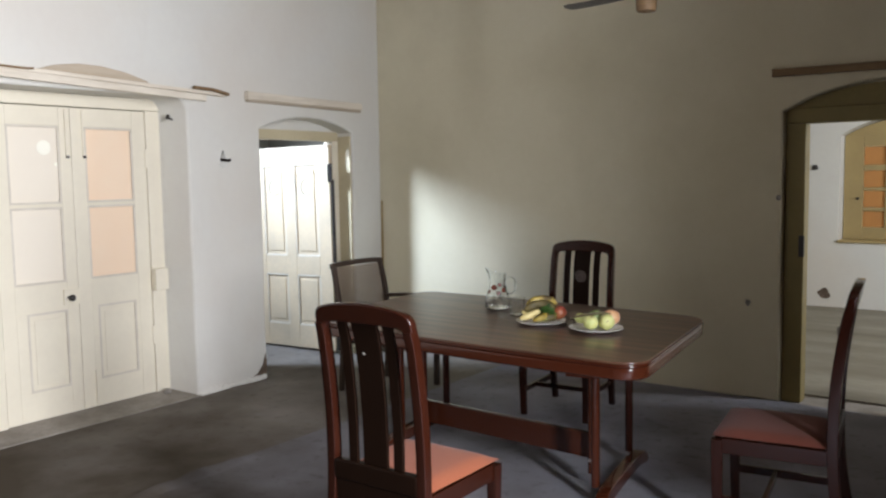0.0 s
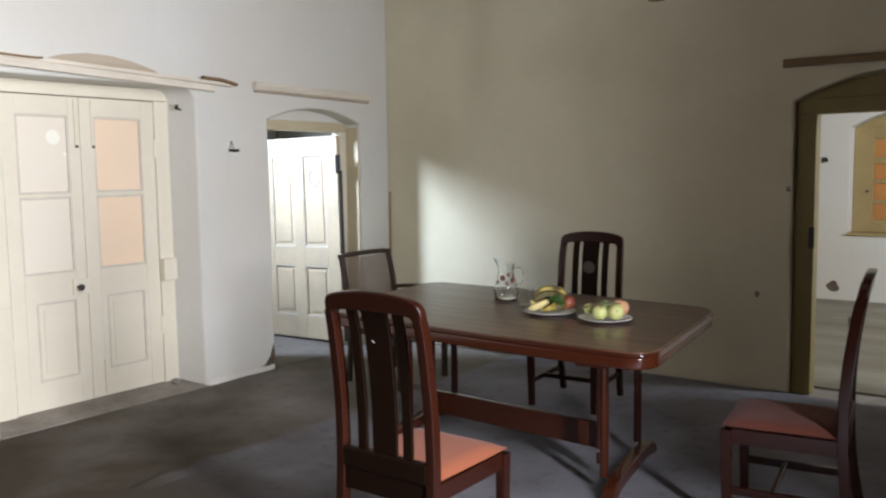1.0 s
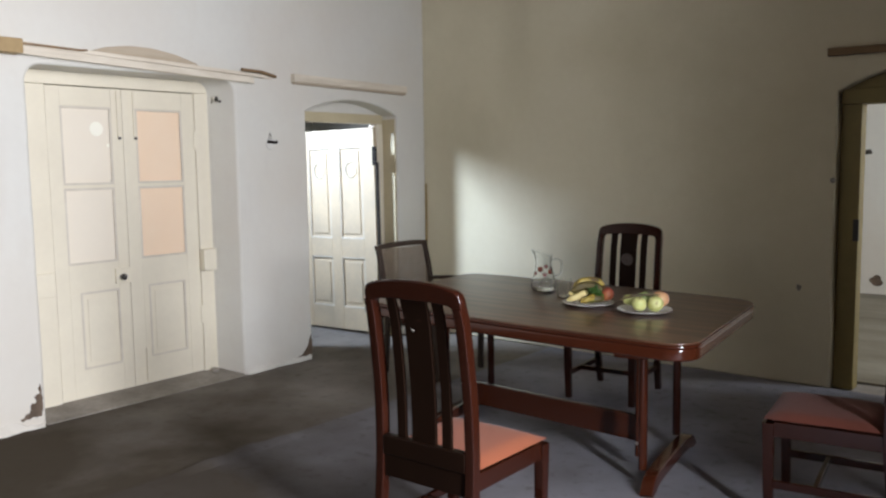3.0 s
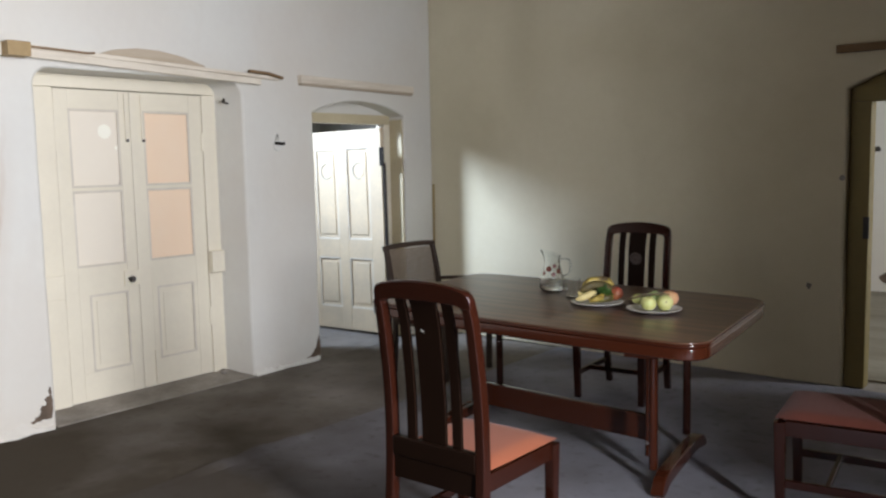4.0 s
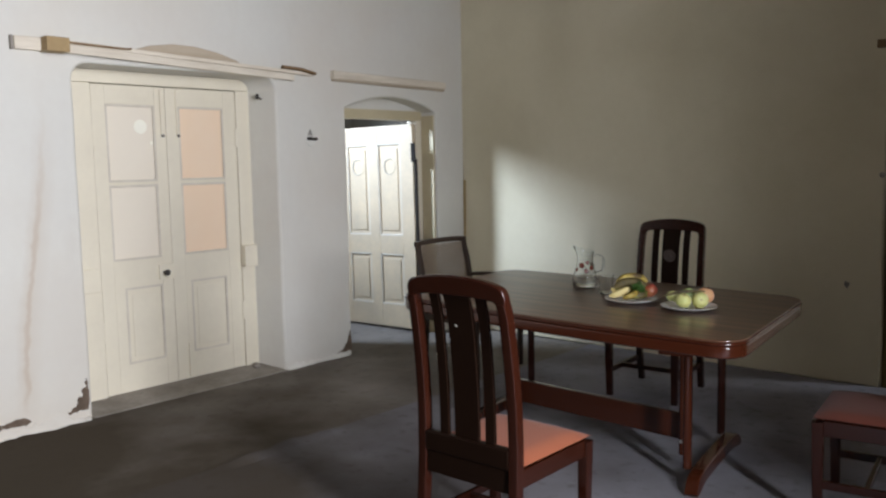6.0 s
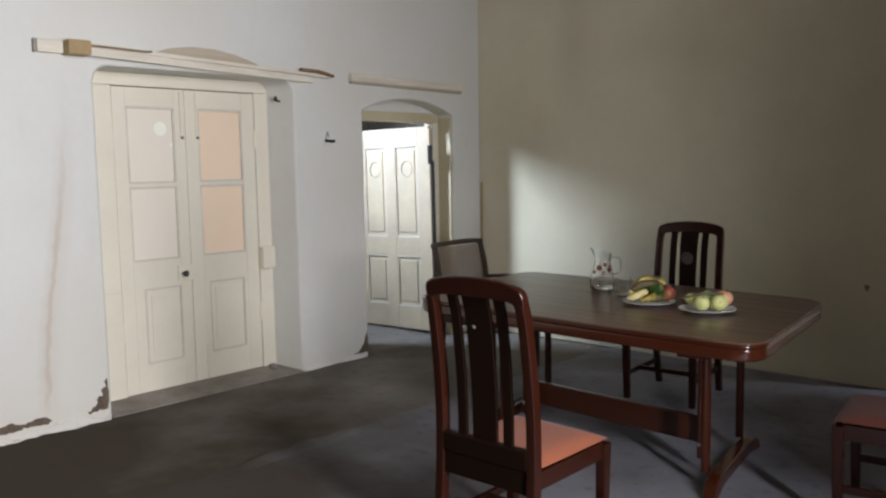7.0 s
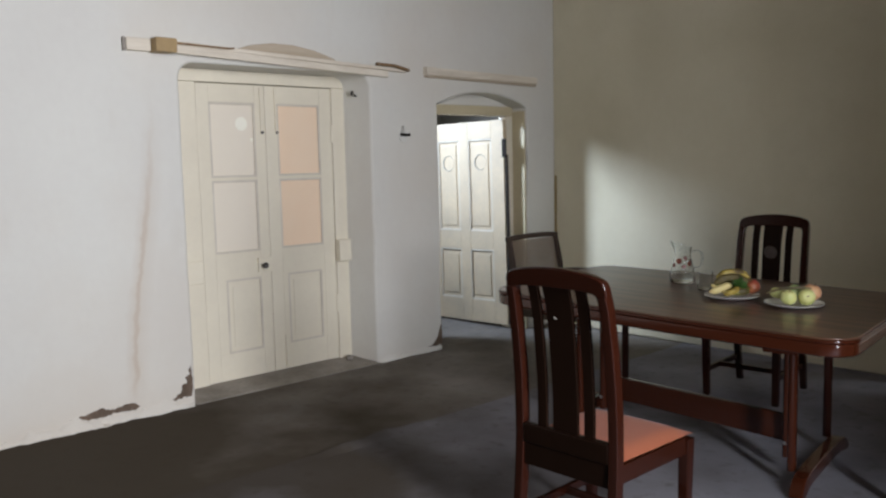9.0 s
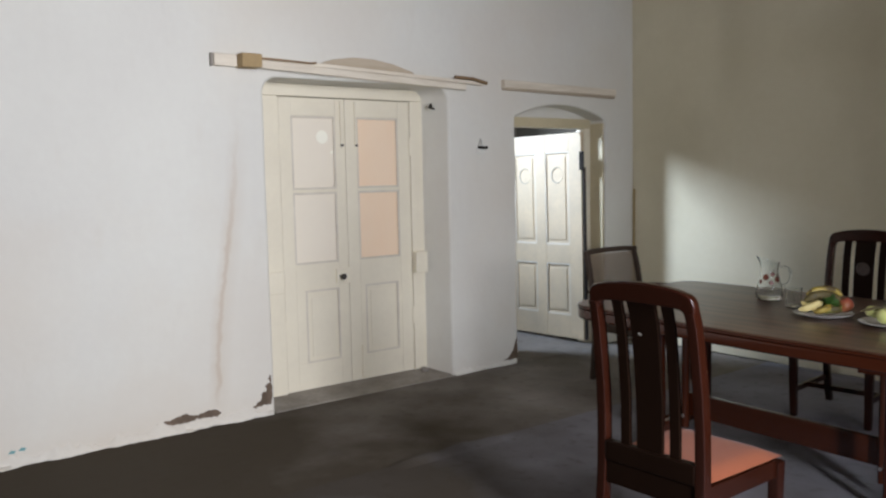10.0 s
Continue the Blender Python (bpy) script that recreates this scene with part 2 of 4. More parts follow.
# pale, nearly opaque cream whose colour stands in for daylight through the holes
HOLELIGHT = mat("daylit_hole_cream", (0.99, 0.96, 0.82), 0.12, 0.02, trans=0.05, other=(0.97, 0.93, 0.76), coat=0.4)
IRON = mat("dull_iron", (0.09, 0.085, 0.08), 0.45, 0.2, 8, 60, 0.3, 0.001, metal=0.8)
STEEL = mat("worn_steel", (0.55, 0.54, 0.52), 0.3, 0.15, 8, 60, 0.2, 0.001, metal=0.9)
CHINA = mat("white_china", (0.88, 0.88, 0.87), 0.18, 0.03, 8, 60, 0.02, 0.0005, coat=0.4)
CANE = mat("brown_cane", (0.22, 0.165, 0.115), 0.6, 0.2, 20, 90, 0.3, 0.001)
CLEAR = glass("clear_glass", (0.97, 0.985, 0.98))
WATER = glass("water", (0.98, 0.99, 0.99), 0, 1.33)

# ---- mesh helpers ----


def part(name, bm, material, parent=None, label="", smooth=True):
    """Links a bmesh as one mesh object under a thing or a part."""
    me = bpy.data.meshes.new(name)
    bmesh.ops.recalc_face_normals(bm, faces=bm.faces[:])
    bm.to_mesh(me)
    bm.free()
    me.materials.append(material)
    if smooth:
        me.shade_smooth()
        me.set_sharp_from_angle(angle=radians(55))
    ob = new(name, me)
    if smooth:
        wnm = ob.modifiers.new("weighted_normal", "WEIGHTED_NORMAL")
        wnm.keep_sharp = True
    if parent:
        ob.parent = parent
    if label:
        ob["label"] = label
    return ob


def thing(name, m, label, category, group=""):
    ob = new(name)
    ob.empty_display_size = 0.1
    ob.matrix_world = m
    return tagged(ob, label, category, group)


def quadbox(bm, x0, y0, z0, x1, y1, z1, bevel=0.0, seg=2):
    geo = bmesh.ops.create_cube(bm, size=1)["verts"]
    for v in geo:
        v.co = (x0 + (v.co.x + 0.5) * (x1 - x0), y0 + (v.co.y + 0.5) * (y1 - y0), z0 + (v.co.z + 0.5) * (z1 - z0))
    if bevel:
        es = list({e for v in geo for e in v.link_edges})
        bmesh.ops.bevel(bm, geom=es, offset=bevel, segments=seg, affect="EDGES", profile=0.5)
    return bm


def boxed(*a, bevel=0.0, seg=2):
    return quadbox(bmesh.new(), *a, bevel=bevel, seg=seg)


def prism(outline, fn, w0, w1, bevel=0.0, seg=2, bm=None):
    """Extrudes a 2D outline between w0 and w1; fn(u, v, w) gives the place."""
    bm = bm or bmesh.new()
    lo = [bm.verts.new(fn(u, v, w0)) for u, v in outline]
    hi = [bm.verts.new(fn(u, v, w1)) for u, v in outline]
    n = len(outline)
    faces = [bm.faces.new(lo), bm.faces.new(hi[::-1])]
    for i in range(n):
        faces.append(bm.faces.new((lo[i], lo[(i + 1) % n], hi[(i + 1) % n], hi[i])))
    if bevel:
        bmesh.ops.recalc_face_normals(bm, faces=faces)
        es = list(faces[0].edges) + list(faces[1].edges)
        bmesh.ops.bevel(bm, geom=es, offset=bevel, segments=seg, affect="EDGES", profile=0.5)
    return bm


def sweep(bm, pts, wide, thick, side=Vector((1, 0, 0)), chamfer=0.25):
    """A bar of rounded rectangular section along pts. wide, thick: numbers or one for each point; wide lies along side."""
    pts = [Vector(p) for p in pts]
    n = len(pts)
    ws = wide if isinstance(wide, (list, tuple)) else [wide] * n
    ts = thick if isinstance(thick, (list, tuple)) else [thick] * n
    rings = []
    for i, p in enumerate(pts):
        d = (pts[min(i + 1, n - 1)] - pts[max(i - 1, 0)]).normalized()
        s = (side - d * side.dot(d)).normalized()
        o = d.cross(s)
        w, t = ws[i] / 2, ts[i] / 2
        c = min(w, t) * chamfer
        ring = [(w - c, -t), (w - c * 0.3, -t + c * 0.3), (w, -t + c), (w, t - c), (w - c * 0.3, t - c * 0.3), (w - c, t),
                (-w + c, t), (-w + c * 0.3, t - c * 0.3), (-w, t - c), (-w, -t + c), (-w + c * 0.3, -t + c * 0.3), (-w + c, -t)]
        rings.append([bm.verts.new(p + s * a + o * b) for a, b in ring])
    k = len(rings[0])
    for a, b in zip(rings, rings[1:]):
        for j in range(k):
            bm.faces.new((a[j], a[(j + 1) % k], b[(j + 1) % k], b[j]))
    bm.faces.new(rings[0])
    bm.faces.new(rings[-1][::-1])
    return bm


def swept(pts, wide, thick, side=Vector((1, 0, 0)), chamfer=0.25):
    return sweep(bmesh.new(), pts, wide, thick, side, chamfer)


def lathe(profile, steps=32, bm=None, squash=(1, 1)):
    """Turns (radius, z) points round the z axis."""
    bm = bm or bmesh.new()
    rings = []
    for r, z in profile:
        if r < 1e-5:
            rings.append([bm.verts.new((0, 0, z))])
        else:
            rings.append([bm.verts.new((r * squash[0] * math.cos(2 * math.pi * i / steps), r * squash[1] * math.sin(2 * math.pi * i / steps), z)) for i in range(steps)])
    for a, b in zip(rings, rings[1:]):
        for i in range(steps):
            j = (i + 1) % steps
            if len(a) == 1 and len(b) > 1:
                bm.faces.new((a[0], b[j], b[i]))
            elif len(b) == 1 and len(a) > 1:
                bm.faces.new((a[i], a[j], b[0]))
            elif len(a) > 1:
                bm.faces.new((a[i], a[j], b[j], b[i]))
    return bm


def smoothed(pts, steps=6):
    """A Catmull-Rom line through pts."""
    pts = [Vector(p) for p in pts]
    out = []
    for i in range(len(pts) - 1):
        p0, p1, p2, p3 = pts[max(i - 1, 0)], pts[i], pts[i + 1], pts[min(i + 2, len(pts) - 1)]
        for k in range(steps):
            t = k / steps
            out.append(0.5 * ((2 * p1) + (p2 - p0) * t + (2 * p0 - 5 * p1 + 4 * p2 - p3) * t * t + (3 * p1 - p0 - 3 * p2 + p3) * t ** 3))
    return out + [pts[-1]]


def arch(u0, u1, spring, rise, corner=0.0, steps=14):
    """Points of a segmental arch from u0 to u1."""
    c, h = (u0 + u1) / 2, (u1 - u0) / 2
    r = (h * h + rise * rise) / (2 * rise)
    a = math.asin(h / r)
    return [(c + r * math.sin(-a + 2 * a * i / steps), spring + rise - r + r * math.cos(-a + 2 * a * i / steps)) for i in range(steps + 1)]


def flat_top(u0, u1, top, r, steps=6):
    """Points of a flat head with rounded corners from u0 to u1."""
    q = [radians(90 * i / steps) for i in range(steps + 1)]
    return [(u0 + r - r * math.cos(a), top - r + r * math.sin(a)) for a in q] + [(u1 - r + r * math.sin(a), top - r + r * math.cos(a)) for a in q]


def wavy(u, v0, v1, steps=9):
    """A hand-plastered upright edge, slightly uneven."""
    return [(u + 0.007 * noise.noise((u * 3.1, v * 2.3, 4.7)) + 0.003 * noise.noise((u, v * 9, 1.3)), v) for v in (v0 + (v1 - v0) * i / steps for i in range(1, steps))]


def wall_outline(u0, u1, top, openings):
    pts = [(u0, 0.0)]
    for a, b, spring, rise in openings:
        head = arch(a, b, spring, rise) if rise else flat_top(a, b, spring, 0.1)
        pts.append((a, 0.0))
        pts += wavy(a, 0.0, head[0][1]) + head + wavy(b, head[-1][1], 0.0)
        pts.append((b, 0.0))
    return pts + [(u1, 0.0), (u1, top), (u0, top)]


TOP = 3.8  # ceiling height
D1 = (-3.515, -2.06)   # recess of the double door, along y
D2 = (-1.405, -0.37)   # doorway beside the corner, along y
D3 = (3.455, 4.70)     # doorway to the bright room, along x

# ---- structure ----


def west(u, v, w):
    if w < -0.2 and v < 2.4 and D1[0] - 0.01 <= u <= D1[1] + 0.01:
        u += 0.085 * (-1 if u > sum(D1) / 2 else 1)
    return (w, u, v)


tagged(part("wall_west", prism(wall_outline(-8.8, 0.0, TOP, [(*D1, 2.115, 0), (*D2, 1.925, 0.105)]), west, 0.0, -0.34, bevel=0.018, seg=3), STAINED_SHADED),
       "off-white limewashed plaster wall with arched door recesses, damp stains and a painted shadow smudge", "wall", kind="structure")
tagged(part("wall_north", prism(wall_outline(-0.34, 6.2, TOP, [(*D3, 1.93, 0.17)]), lambda u, v, w: (u, w, v), 0.0, 0.38, bevel=0.018, seg=3), PLASTER_N),
       "cream limewashed plaster wall with an arched doorway", "wall", kind="structure")
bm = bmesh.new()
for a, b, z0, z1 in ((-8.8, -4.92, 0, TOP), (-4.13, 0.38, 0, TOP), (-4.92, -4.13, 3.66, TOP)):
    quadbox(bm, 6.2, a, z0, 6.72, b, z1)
tagged(part("wall_east", bm, BOUNCECUT), "unseen wall coloured dark to cut bounced light, with a tall deep door opening", "wall", kind="structure")
tagged(part("wall_south", boxed(-0.34, -9.1, 0, 6.72, -8.8, TOP), BOUNCECUT), "plain unseen wall coloured dark to cut bounced light", "wall", kind="structure")
tagged(part("ceiling", boxed(-5.6, -9.1, TOP, 7.5, 5.0, TOP + 0.2), UNSEENTIMBER), "unseen ceiling in a dark timber colour to cut bounced light", "ceiling", kind="structure")
tagged(part("floor", boxed(-5.6, -9.1, -0.2, 7.5, 5.0, -0.012), STONE), "grey cement floor below the carpets", "floor", kind="structure")
# carpet sheets butted along one seam
seam = [(y, 0.010 * noise.noise((y * 1.3, 2, 5)) + 0.004 * noise.noise((y * 11, 3, 1)), math.exp(-((y + 3.15) / 0.28) ** 2)) for y in (-8.79 + 8.785 * i / 220 for i in range(221))]
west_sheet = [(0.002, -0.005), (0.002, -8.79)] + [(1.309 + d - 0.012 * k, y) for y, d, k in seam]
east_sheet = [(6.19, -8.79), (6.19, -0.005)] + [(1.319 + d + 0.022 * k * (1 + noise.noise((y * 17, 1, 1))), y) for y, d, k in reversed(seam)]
for sheet, top, material, words in ((west_sheet, 0.0, CARPET, "worn dark brown carpet sheet laid wall to wall"), (east_sheet, 0.006, CARPET_E, "worn brown carpet sheet under the table, tinted for bluish daylight")):
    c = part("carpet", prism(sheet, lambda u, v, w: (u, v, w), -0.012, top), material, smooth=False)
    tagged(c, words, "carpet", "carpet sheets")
bm = bmesh.new()
rows = []
for i in range(70):
    f = i / 69
    y = -3.52 + 0.80 * f
    h = 0.030 * math.sin(math.pi * f) ** 0.7 * (0.75 + 0.6 * noise.noise((y * 7, 4, 2)))
    x = 1.338 + 0.010 * noise.noise((y * 6, 9, 2))
    rows.append([bm.verts.new(p) for p in ((x - 0.016, y, 0.004), (x - 0.020, y, 0.006 + 0.8 * h), (x - 0.004, y, 0.007 + h), (x + 0.03, y, 0.007 + 0.55 * h), (x + 0.075, y, 0.0062))])
for ra, rb in zip(rows, rows[1:]):
    for j in range(4):
        bm.faces.new((ra[j], ra[j + 1], rb[j + 1], rb[j]))
part("ruck", bm, CARPET_E, c, "rucked edge of the carpet along the seam")

# lumpy plaster foot along the wall
for y0, y1, k in ((-8.7, -3.535, 1.0), (-2.045, -1.43, 0.6)):
    bm = bmesh.new()
    rows = []
    n = int((y1 - y0) / 0.015)
    for i in range(n + 1):
        y = y0 + (y1 - y0) * i / n
        q = [k * max(0.2, 0.85 + 1.1 * noise.noise((y * 6, j * 3.1, 2)) + 0.7 * noise.noise((y * 19, j * 5, 4)) + 0.3 * noise.noise((y * 50, j * 5, 4))) for j in range(3)]
        rows.append([bm.verts.new(p) for p in ((-0.01, y, 0.062 * q[0]), (0.006, y, 0.050 * q[0]), (0.016 * q[1], y, 0.026 * q[1]), (0.030 * q[2], y, 0.004), (0.030 * q[2], y, -0.01), (-0.01, y, -0.01))])
    for a, b in zip(rows, rows[1:]):
        for j in range(6):
            bm.faces.new((a[j], a[(j + 1) % 6], b[(j + 1) % 6], b[j]))
    bm.faces.new(rows[0])
    bm.faces.new(rows[-1][::-1])
    tagged(part("trim", bm, PLASTER), "lumpy white plaster foot along the wall", "plaster base", kind="structure")

# neighbouring rooms
bm = bmesh.new()
quadbox(bm, -2.3, -6.2, 0, -0.34, -5.9, TOP)
quadbox(bm, -2.3, 0.5, 0, -0.34, 0.8, TOP)
for a, b, z0, z1 in ((-5.9, -2.65, 0, TOP), (-1.95, 0.5, 0, TOP), (-2.65, -1.95, 3.25, TOP), (-2.65, -1.95, 0, 2.3)):
    quadbox(bm, -2.3, a, z0, -2.03, b, z1)
tagged(part("wall_west_room", bm, GREYWALL), "grey cement walls of the room beyond the panelled doors", "wall", kind="structure")
bm = bmesh.new()
W = (2.95, 4.28)
N0 = 4.38
quadbox(bm, 1.2, N0, 0, W[0], N0 + 0.42, TOP)
quadbox(bm, W[1], N0, 0, 7.2, N0 + 0.42, TOP)
quadbox(bm, W[0], N0, 0, W[1], N0 + 0.42, 0.76)
prism([(W[0], TOP)] + arch(*W, 1.93, 0.19) + [(W[1], TOP)], lambda u, v, w: (u, w, v), N0, N0 + 0.42, bm=bm)
quadbox(bm, 1.2, 0.38, 0, 1.45, N0, TOP)
for a, b, z0, z1 in ((0.38, 0.8, 0, TOP), (2.0, N0, 0, TOP), (0.8, 2.0, 2.8, TOP), (0.8, 2.0, 0, 1.5)):
    quadbox(bm, 6.9, a, z0, 7.2, b, z1)
tagged(part("wall_north_room", bm, PLASTER), "white walls of the bright room beyond the doorway", "wall", kind="structure")
tagged(part("floor_north_room", boxed(1.45, 0.3, -0.012, 6.9, N0, 0.004), PALEFLOOR), "pale cement floor of the bright room with light streaks put into its colour", "floor", kind="structure")
bm = boxed(-2.03, -5.9, -0.012, -0.345, 0.5, 0.001)
quadbox(bm, -0.345, D2[0] + 0.003, -0.012, 0.001, D2[1] - 0.003, 0.001)
tagged(part("floor_west_room", bm, CARPET), "worn grey carpet running on through the open doorway", "floor", kind="structure")
tagged(part("threshold", prism([(-0.34, -0.012), (0.014, -0.012), (0.012, 0.004), (-0.03, 0.013), (-0.13, 0.020), (-0.22, 0.032), (-0.34, 0.033)], lambda u, v, w: (u, w, v), D1[0] + 0.004, D1[1] - 0.004), STONE), "worn cement sill under the double door", "threshold", kind="structure")

# ---- double door ----


def panel_leaf(parent, w, h, t, stiles, rails, fields, material, pane_materials):
    """A door leaf in local x (width), y (thickness), z. fields: (x0, z0, x1, z1, raised). Stiles and rails are listed by extent."""
    for x0, x1 in stiles:
        part("stile", boxed(x0, -t / 2, 0, x1, t / 2, h, bevel=0.003), material, parent, smooth=False)
    for x0, x1, z0, z1 in rails:
        part("rail", boxed(x0 + 0.0005, -t / 2 + 0.001, z0, x1 - 0.0005, t / 2 - 0.001, z1, bevel=0.003), material, parent, smooth=False)
    for (x0, z0, x1, z1, raised), m in zip(fields, pane_materials):
        if raised:
            bm = boxed(x0, -0.006, z0, x1, 0.006, z1)
            i = 0.045
            for s in (-1, 1):
                prism([(x0 + i, z0 + i), (x1 - i, z0 + i), (x1 - i, z1 - i), (x0 + i, z1 - i)], lambda u, v, w: (u, w, v), s * 0.006, s * 0.013, bevel=0.004, bm=bm)
            p = part("panel", bm, m, parent, smooth=False)
        else:
            p = part("pane", boxed(x0, -0.003, z0, x1, 0.003, z1), m, parent, "painted glass pane", smooth=False)
        bm = bmesh.new()
        b = 0.014
        for s in (-1, 1):
            y0, y1 = sorted((s * 0.0065, s * (t / 2 - 0.002)))
            quadbox(bm, x0, y0, z0, x1, y1, z0 + b, 0.003)
            quadbox(bm, x0, y0, z1 - b, x1, y1, z1, 0.003)
            quadbox(bm, x0, y0, z0 + b, x0 + b, y1, z1 - b, 0.003)
            quadbox(bm, x1 - b, y0, z0 + b, x1, y1, z1 - b, 0.003)
        part("bead", bm, GRIMED, p, smooth=False)


DX = -0.27
frame_1 = thing("door_frame", Matrix.Identity(4), "cream painted timber frame of the double door", "door frame")
part("jamb", boxed(DX - 0.06, -2.232, 0.018, DX + 0.03, -2.12, 2.03, bevel=0.006), CREAM, frame_1)
part("jamb", boxed(DX - 0.06, -3.455, 0.018, DX + 0.03, -3.292, 2.03, bevel=0.006), CREAM, frame_1)
part("head", boxed(DX - 0.06, -3.455, 2.031, DX + 0.03, -2.12, 2.113, bevel=0.006), CREAM, frame_1)
part("cleat", boxed(DX + 0.031, -2.24, 0.77, DX + 0.085, -2.135, 0.925, bevel=0.005), CREAM, frame_1, "painted wooden block")
part("cleat", boxed(DX + 0.031, -3.43, 0.72, DX + 0.045, -3.30, 0.87, bevel=0.005), CREAM, frame_1, "painted wooden block")

# each leaf: x runs along +y of the room
R = Matrix(((0, -1, 0, 0), (1, 0, 0, 0), (0, 0, 1, 0), (0, 0, 0, 1)))
H1 = 1.99


def half_leaf(y0, y1, px0, px1, bx0, bx1, panes, label):
    d = thing("door", Matrix.Translation((DX, y0, 0.035)) @ R, label, "door", "leaves of the double door")
    w = y1 - y0
    a, b, c, e = px0 - y0, px1 - y0, bx0 - y0, bx1 - y0
    panel_leaf(d, w, H1, 0.042, [(0, a), (b, w)],
               [(a, b, 0, 0.18), (a, c, 0.18, 0.685), (e, b, 0.18, 0.685), (a, b, 0.685, 0.865), (a, b, 1.353, 1.373), (a, b, 1.87, H1)],
               [(c, 0.18, e, 0.685, True), (a, 0.865, b, 1.353, False), (a, 1.373, b, 1.87, False)], CREAM, [CREAM, *panes])
    return d


leaf_l = half_leaf(-3.288, -2.786, -3.20, -2.86, -3.13, -2.862, [GREYGLASS, GREYGLASS], "cream panelled door leaf with two whitened glass panes")
leaf_r = half_leaf(-2.782, -2.236, -2.69, -2.335, -2.648, -2.36, [PEACH, PEACH], "cream panelled door leaf with two peach-coloured panes")
hx, hz, hr = 0.33, 1.73, 0.040
old = [o for o in leaf_l.children if o.name.startswith("pane")][1]
bm = bmesh.new()
edge = []
for i in range(48):
    a = 2 * math.pi * (i + 0.5) / 48
    d = min(((0.428 if math.cos(a) > 0 else 0.088) - hx) / math.cos(a), ((1.87 if math.sin(a) > 0 else 1.373) - hz) / math.sin(a))
    r = hr
    edge.append([bm.verts.new((hx + k * math.cos(a), w, hz + k * math.sin(a))) for k, w in ((r, -0.003), (d, -0.003), (d, 0.003), (r, 0.003))])
for a, b in zip(edge, edge[1:] + edge[:1]):
    for j in range(4):
        bm.faces.new((a[j], a[(j + 1) % 4], b[(j + 1) % 4], b[j]))
bmesh.ops.recalc_face_normals(bm, faces=bm.faces[:])
bm.to_mesh(old.data)
bm.free()
part("hole", lathe([(0, -0.001), (0.045, -0.001), (0.046, 0), (0.045, 0.001), (0, 0.001)], 32), HOLELIGHT, leaf_l, "round pale disc coloured for daylight coming through a bare patch").matrix_local = pose(hx, -0.0045, hz, 90, 0, 0)
part("hole", lathe([(0, -0.001), (0.010, -0.001), (0.011, 0), (0.010, 0.001), (0, 0.001)], 14), HOLELIGHT, leaf_l, "tiny pale disc coloured for daylight coming through the painted glass").matrix_local = pose(0.405, -0.0045, 1.625, 90, 0, 0)
knob = part("knob", lathe([(0, 0.06), (0.012, 0.058), (0.021, 0.048), (0.019, 0.036), (0.009, 0.028), (0.009, 0.0), (0, 0.0)], 20), IRON, leaf_l, "dark round door knob")
knob.matrix_local = pose(0.425, -0.0395, 0.765, 90, 0, 0)
part("lock_plate", boxed(0.395, -0.040, 0.715, 0.5005, -0.0205, 0.818, bevel=0.004), CREAM, leaf_l, "white painted rim lock")
for x, ob in ((0.468, leaf_l), (0.078, leaf_r)):
    part("bolt", swept([(x, -0.0275, 1.665), (x, -0.0275, 1.975)], 0.010, 0.012), CREAM, ob)
    part("bolt_knob", lathe([(0, 0.02), (0.009, 0.016), (0.009, 0.004), (0.004, 0)], 10), IRON, ob, "dark bolt knob").matrix_local = pose(x, -0.033, 1.672, 90, 0, 0)
part("bolt", swept([(0.09, -0.030, 0.02), (0.09, -0.030, 0.25)], 0.014, 0.016), CREAM, leaf_r)
for z in (0.35, 1.6):
    part("hinge", boxed(0.535, -0.03, z, 0.552, -0.0215, z + 0.13, bevel=0.002), CREAM, leaf_r)
    part("hinge", boxed(-0.006, -0.03, z, 0.011, -0.0215, z + 0.13, bevel=0.002), CREAM, leaf_l)

# pelmet over the double door
pelmet = thing("pelmet", Matrix.Identity(4), "limewashed timber curtain pelmet fixed over the double door", "pelmet")
part("board", prism([(-3.56, 2.158), (-1.93, 2.098), (-1.93, 2.142), (-3.56, 2.205)], lambda u, v, w: (w, u, v), 0.030, 0.058, bevel=0.004), TIMBER, pelmet)
part("rail", prism([(-3.56, 2.207), (-1.75, 2.142), (-1.75, 2.165), (-3.56, 2.232)], lambda u, v, w: (w, u, v), 0.001, 0.042, bevel=0.004), TIMBER, pelmet)
part("crest", prism([(-3.12, 2.218), (-2.36, 2.188), (-2.38, 2.205), (-2.54, 2.248), (-2.7, 2.271), (-2.86, 2.273), (-3.02, 2.25)], lambda u, v, w: (w, u, v), 0.002, 0.02, bevel=0.003), BOWED, pelmet, "bowed tan board above the rail")
part("block", boxed(0.001, -3.69, 2.155, 0.11, -3.561, 2.235, bevel=0.004), TAN, pelmet, "bare brown timber block")
part("end_piece", boxed(0.001, -3.835, 2.16, 0.04, -3.691, 2.232, bevel=0.004), TIMBER, pelmet, "white painted end piece")
part("cap", boxed(0.001, -3.85, 2.158, 0.03, -3.836, 2.234, bevel=0.002), STONE, pelmet)
part("stick", swept([(0.05, -2.03, 2.188), (0.07, -1.88, 2.180), (0.05, -1.735, 2.158)], 0.03, 0.02), BARETIMBER, pelmet, "loose brown stick")
part("stick", swept([(0.045, -3.55, 2.218), (0.055, -3.2, 2.208), (0.05, -3.16, 2.214)], 0.012, 0.012), BARETIMBER, pelmet)
pel2 = thing("pelmet", Matrix.Identity(4), "limewashed timber curtain rail over the open doorway", "pelmet")
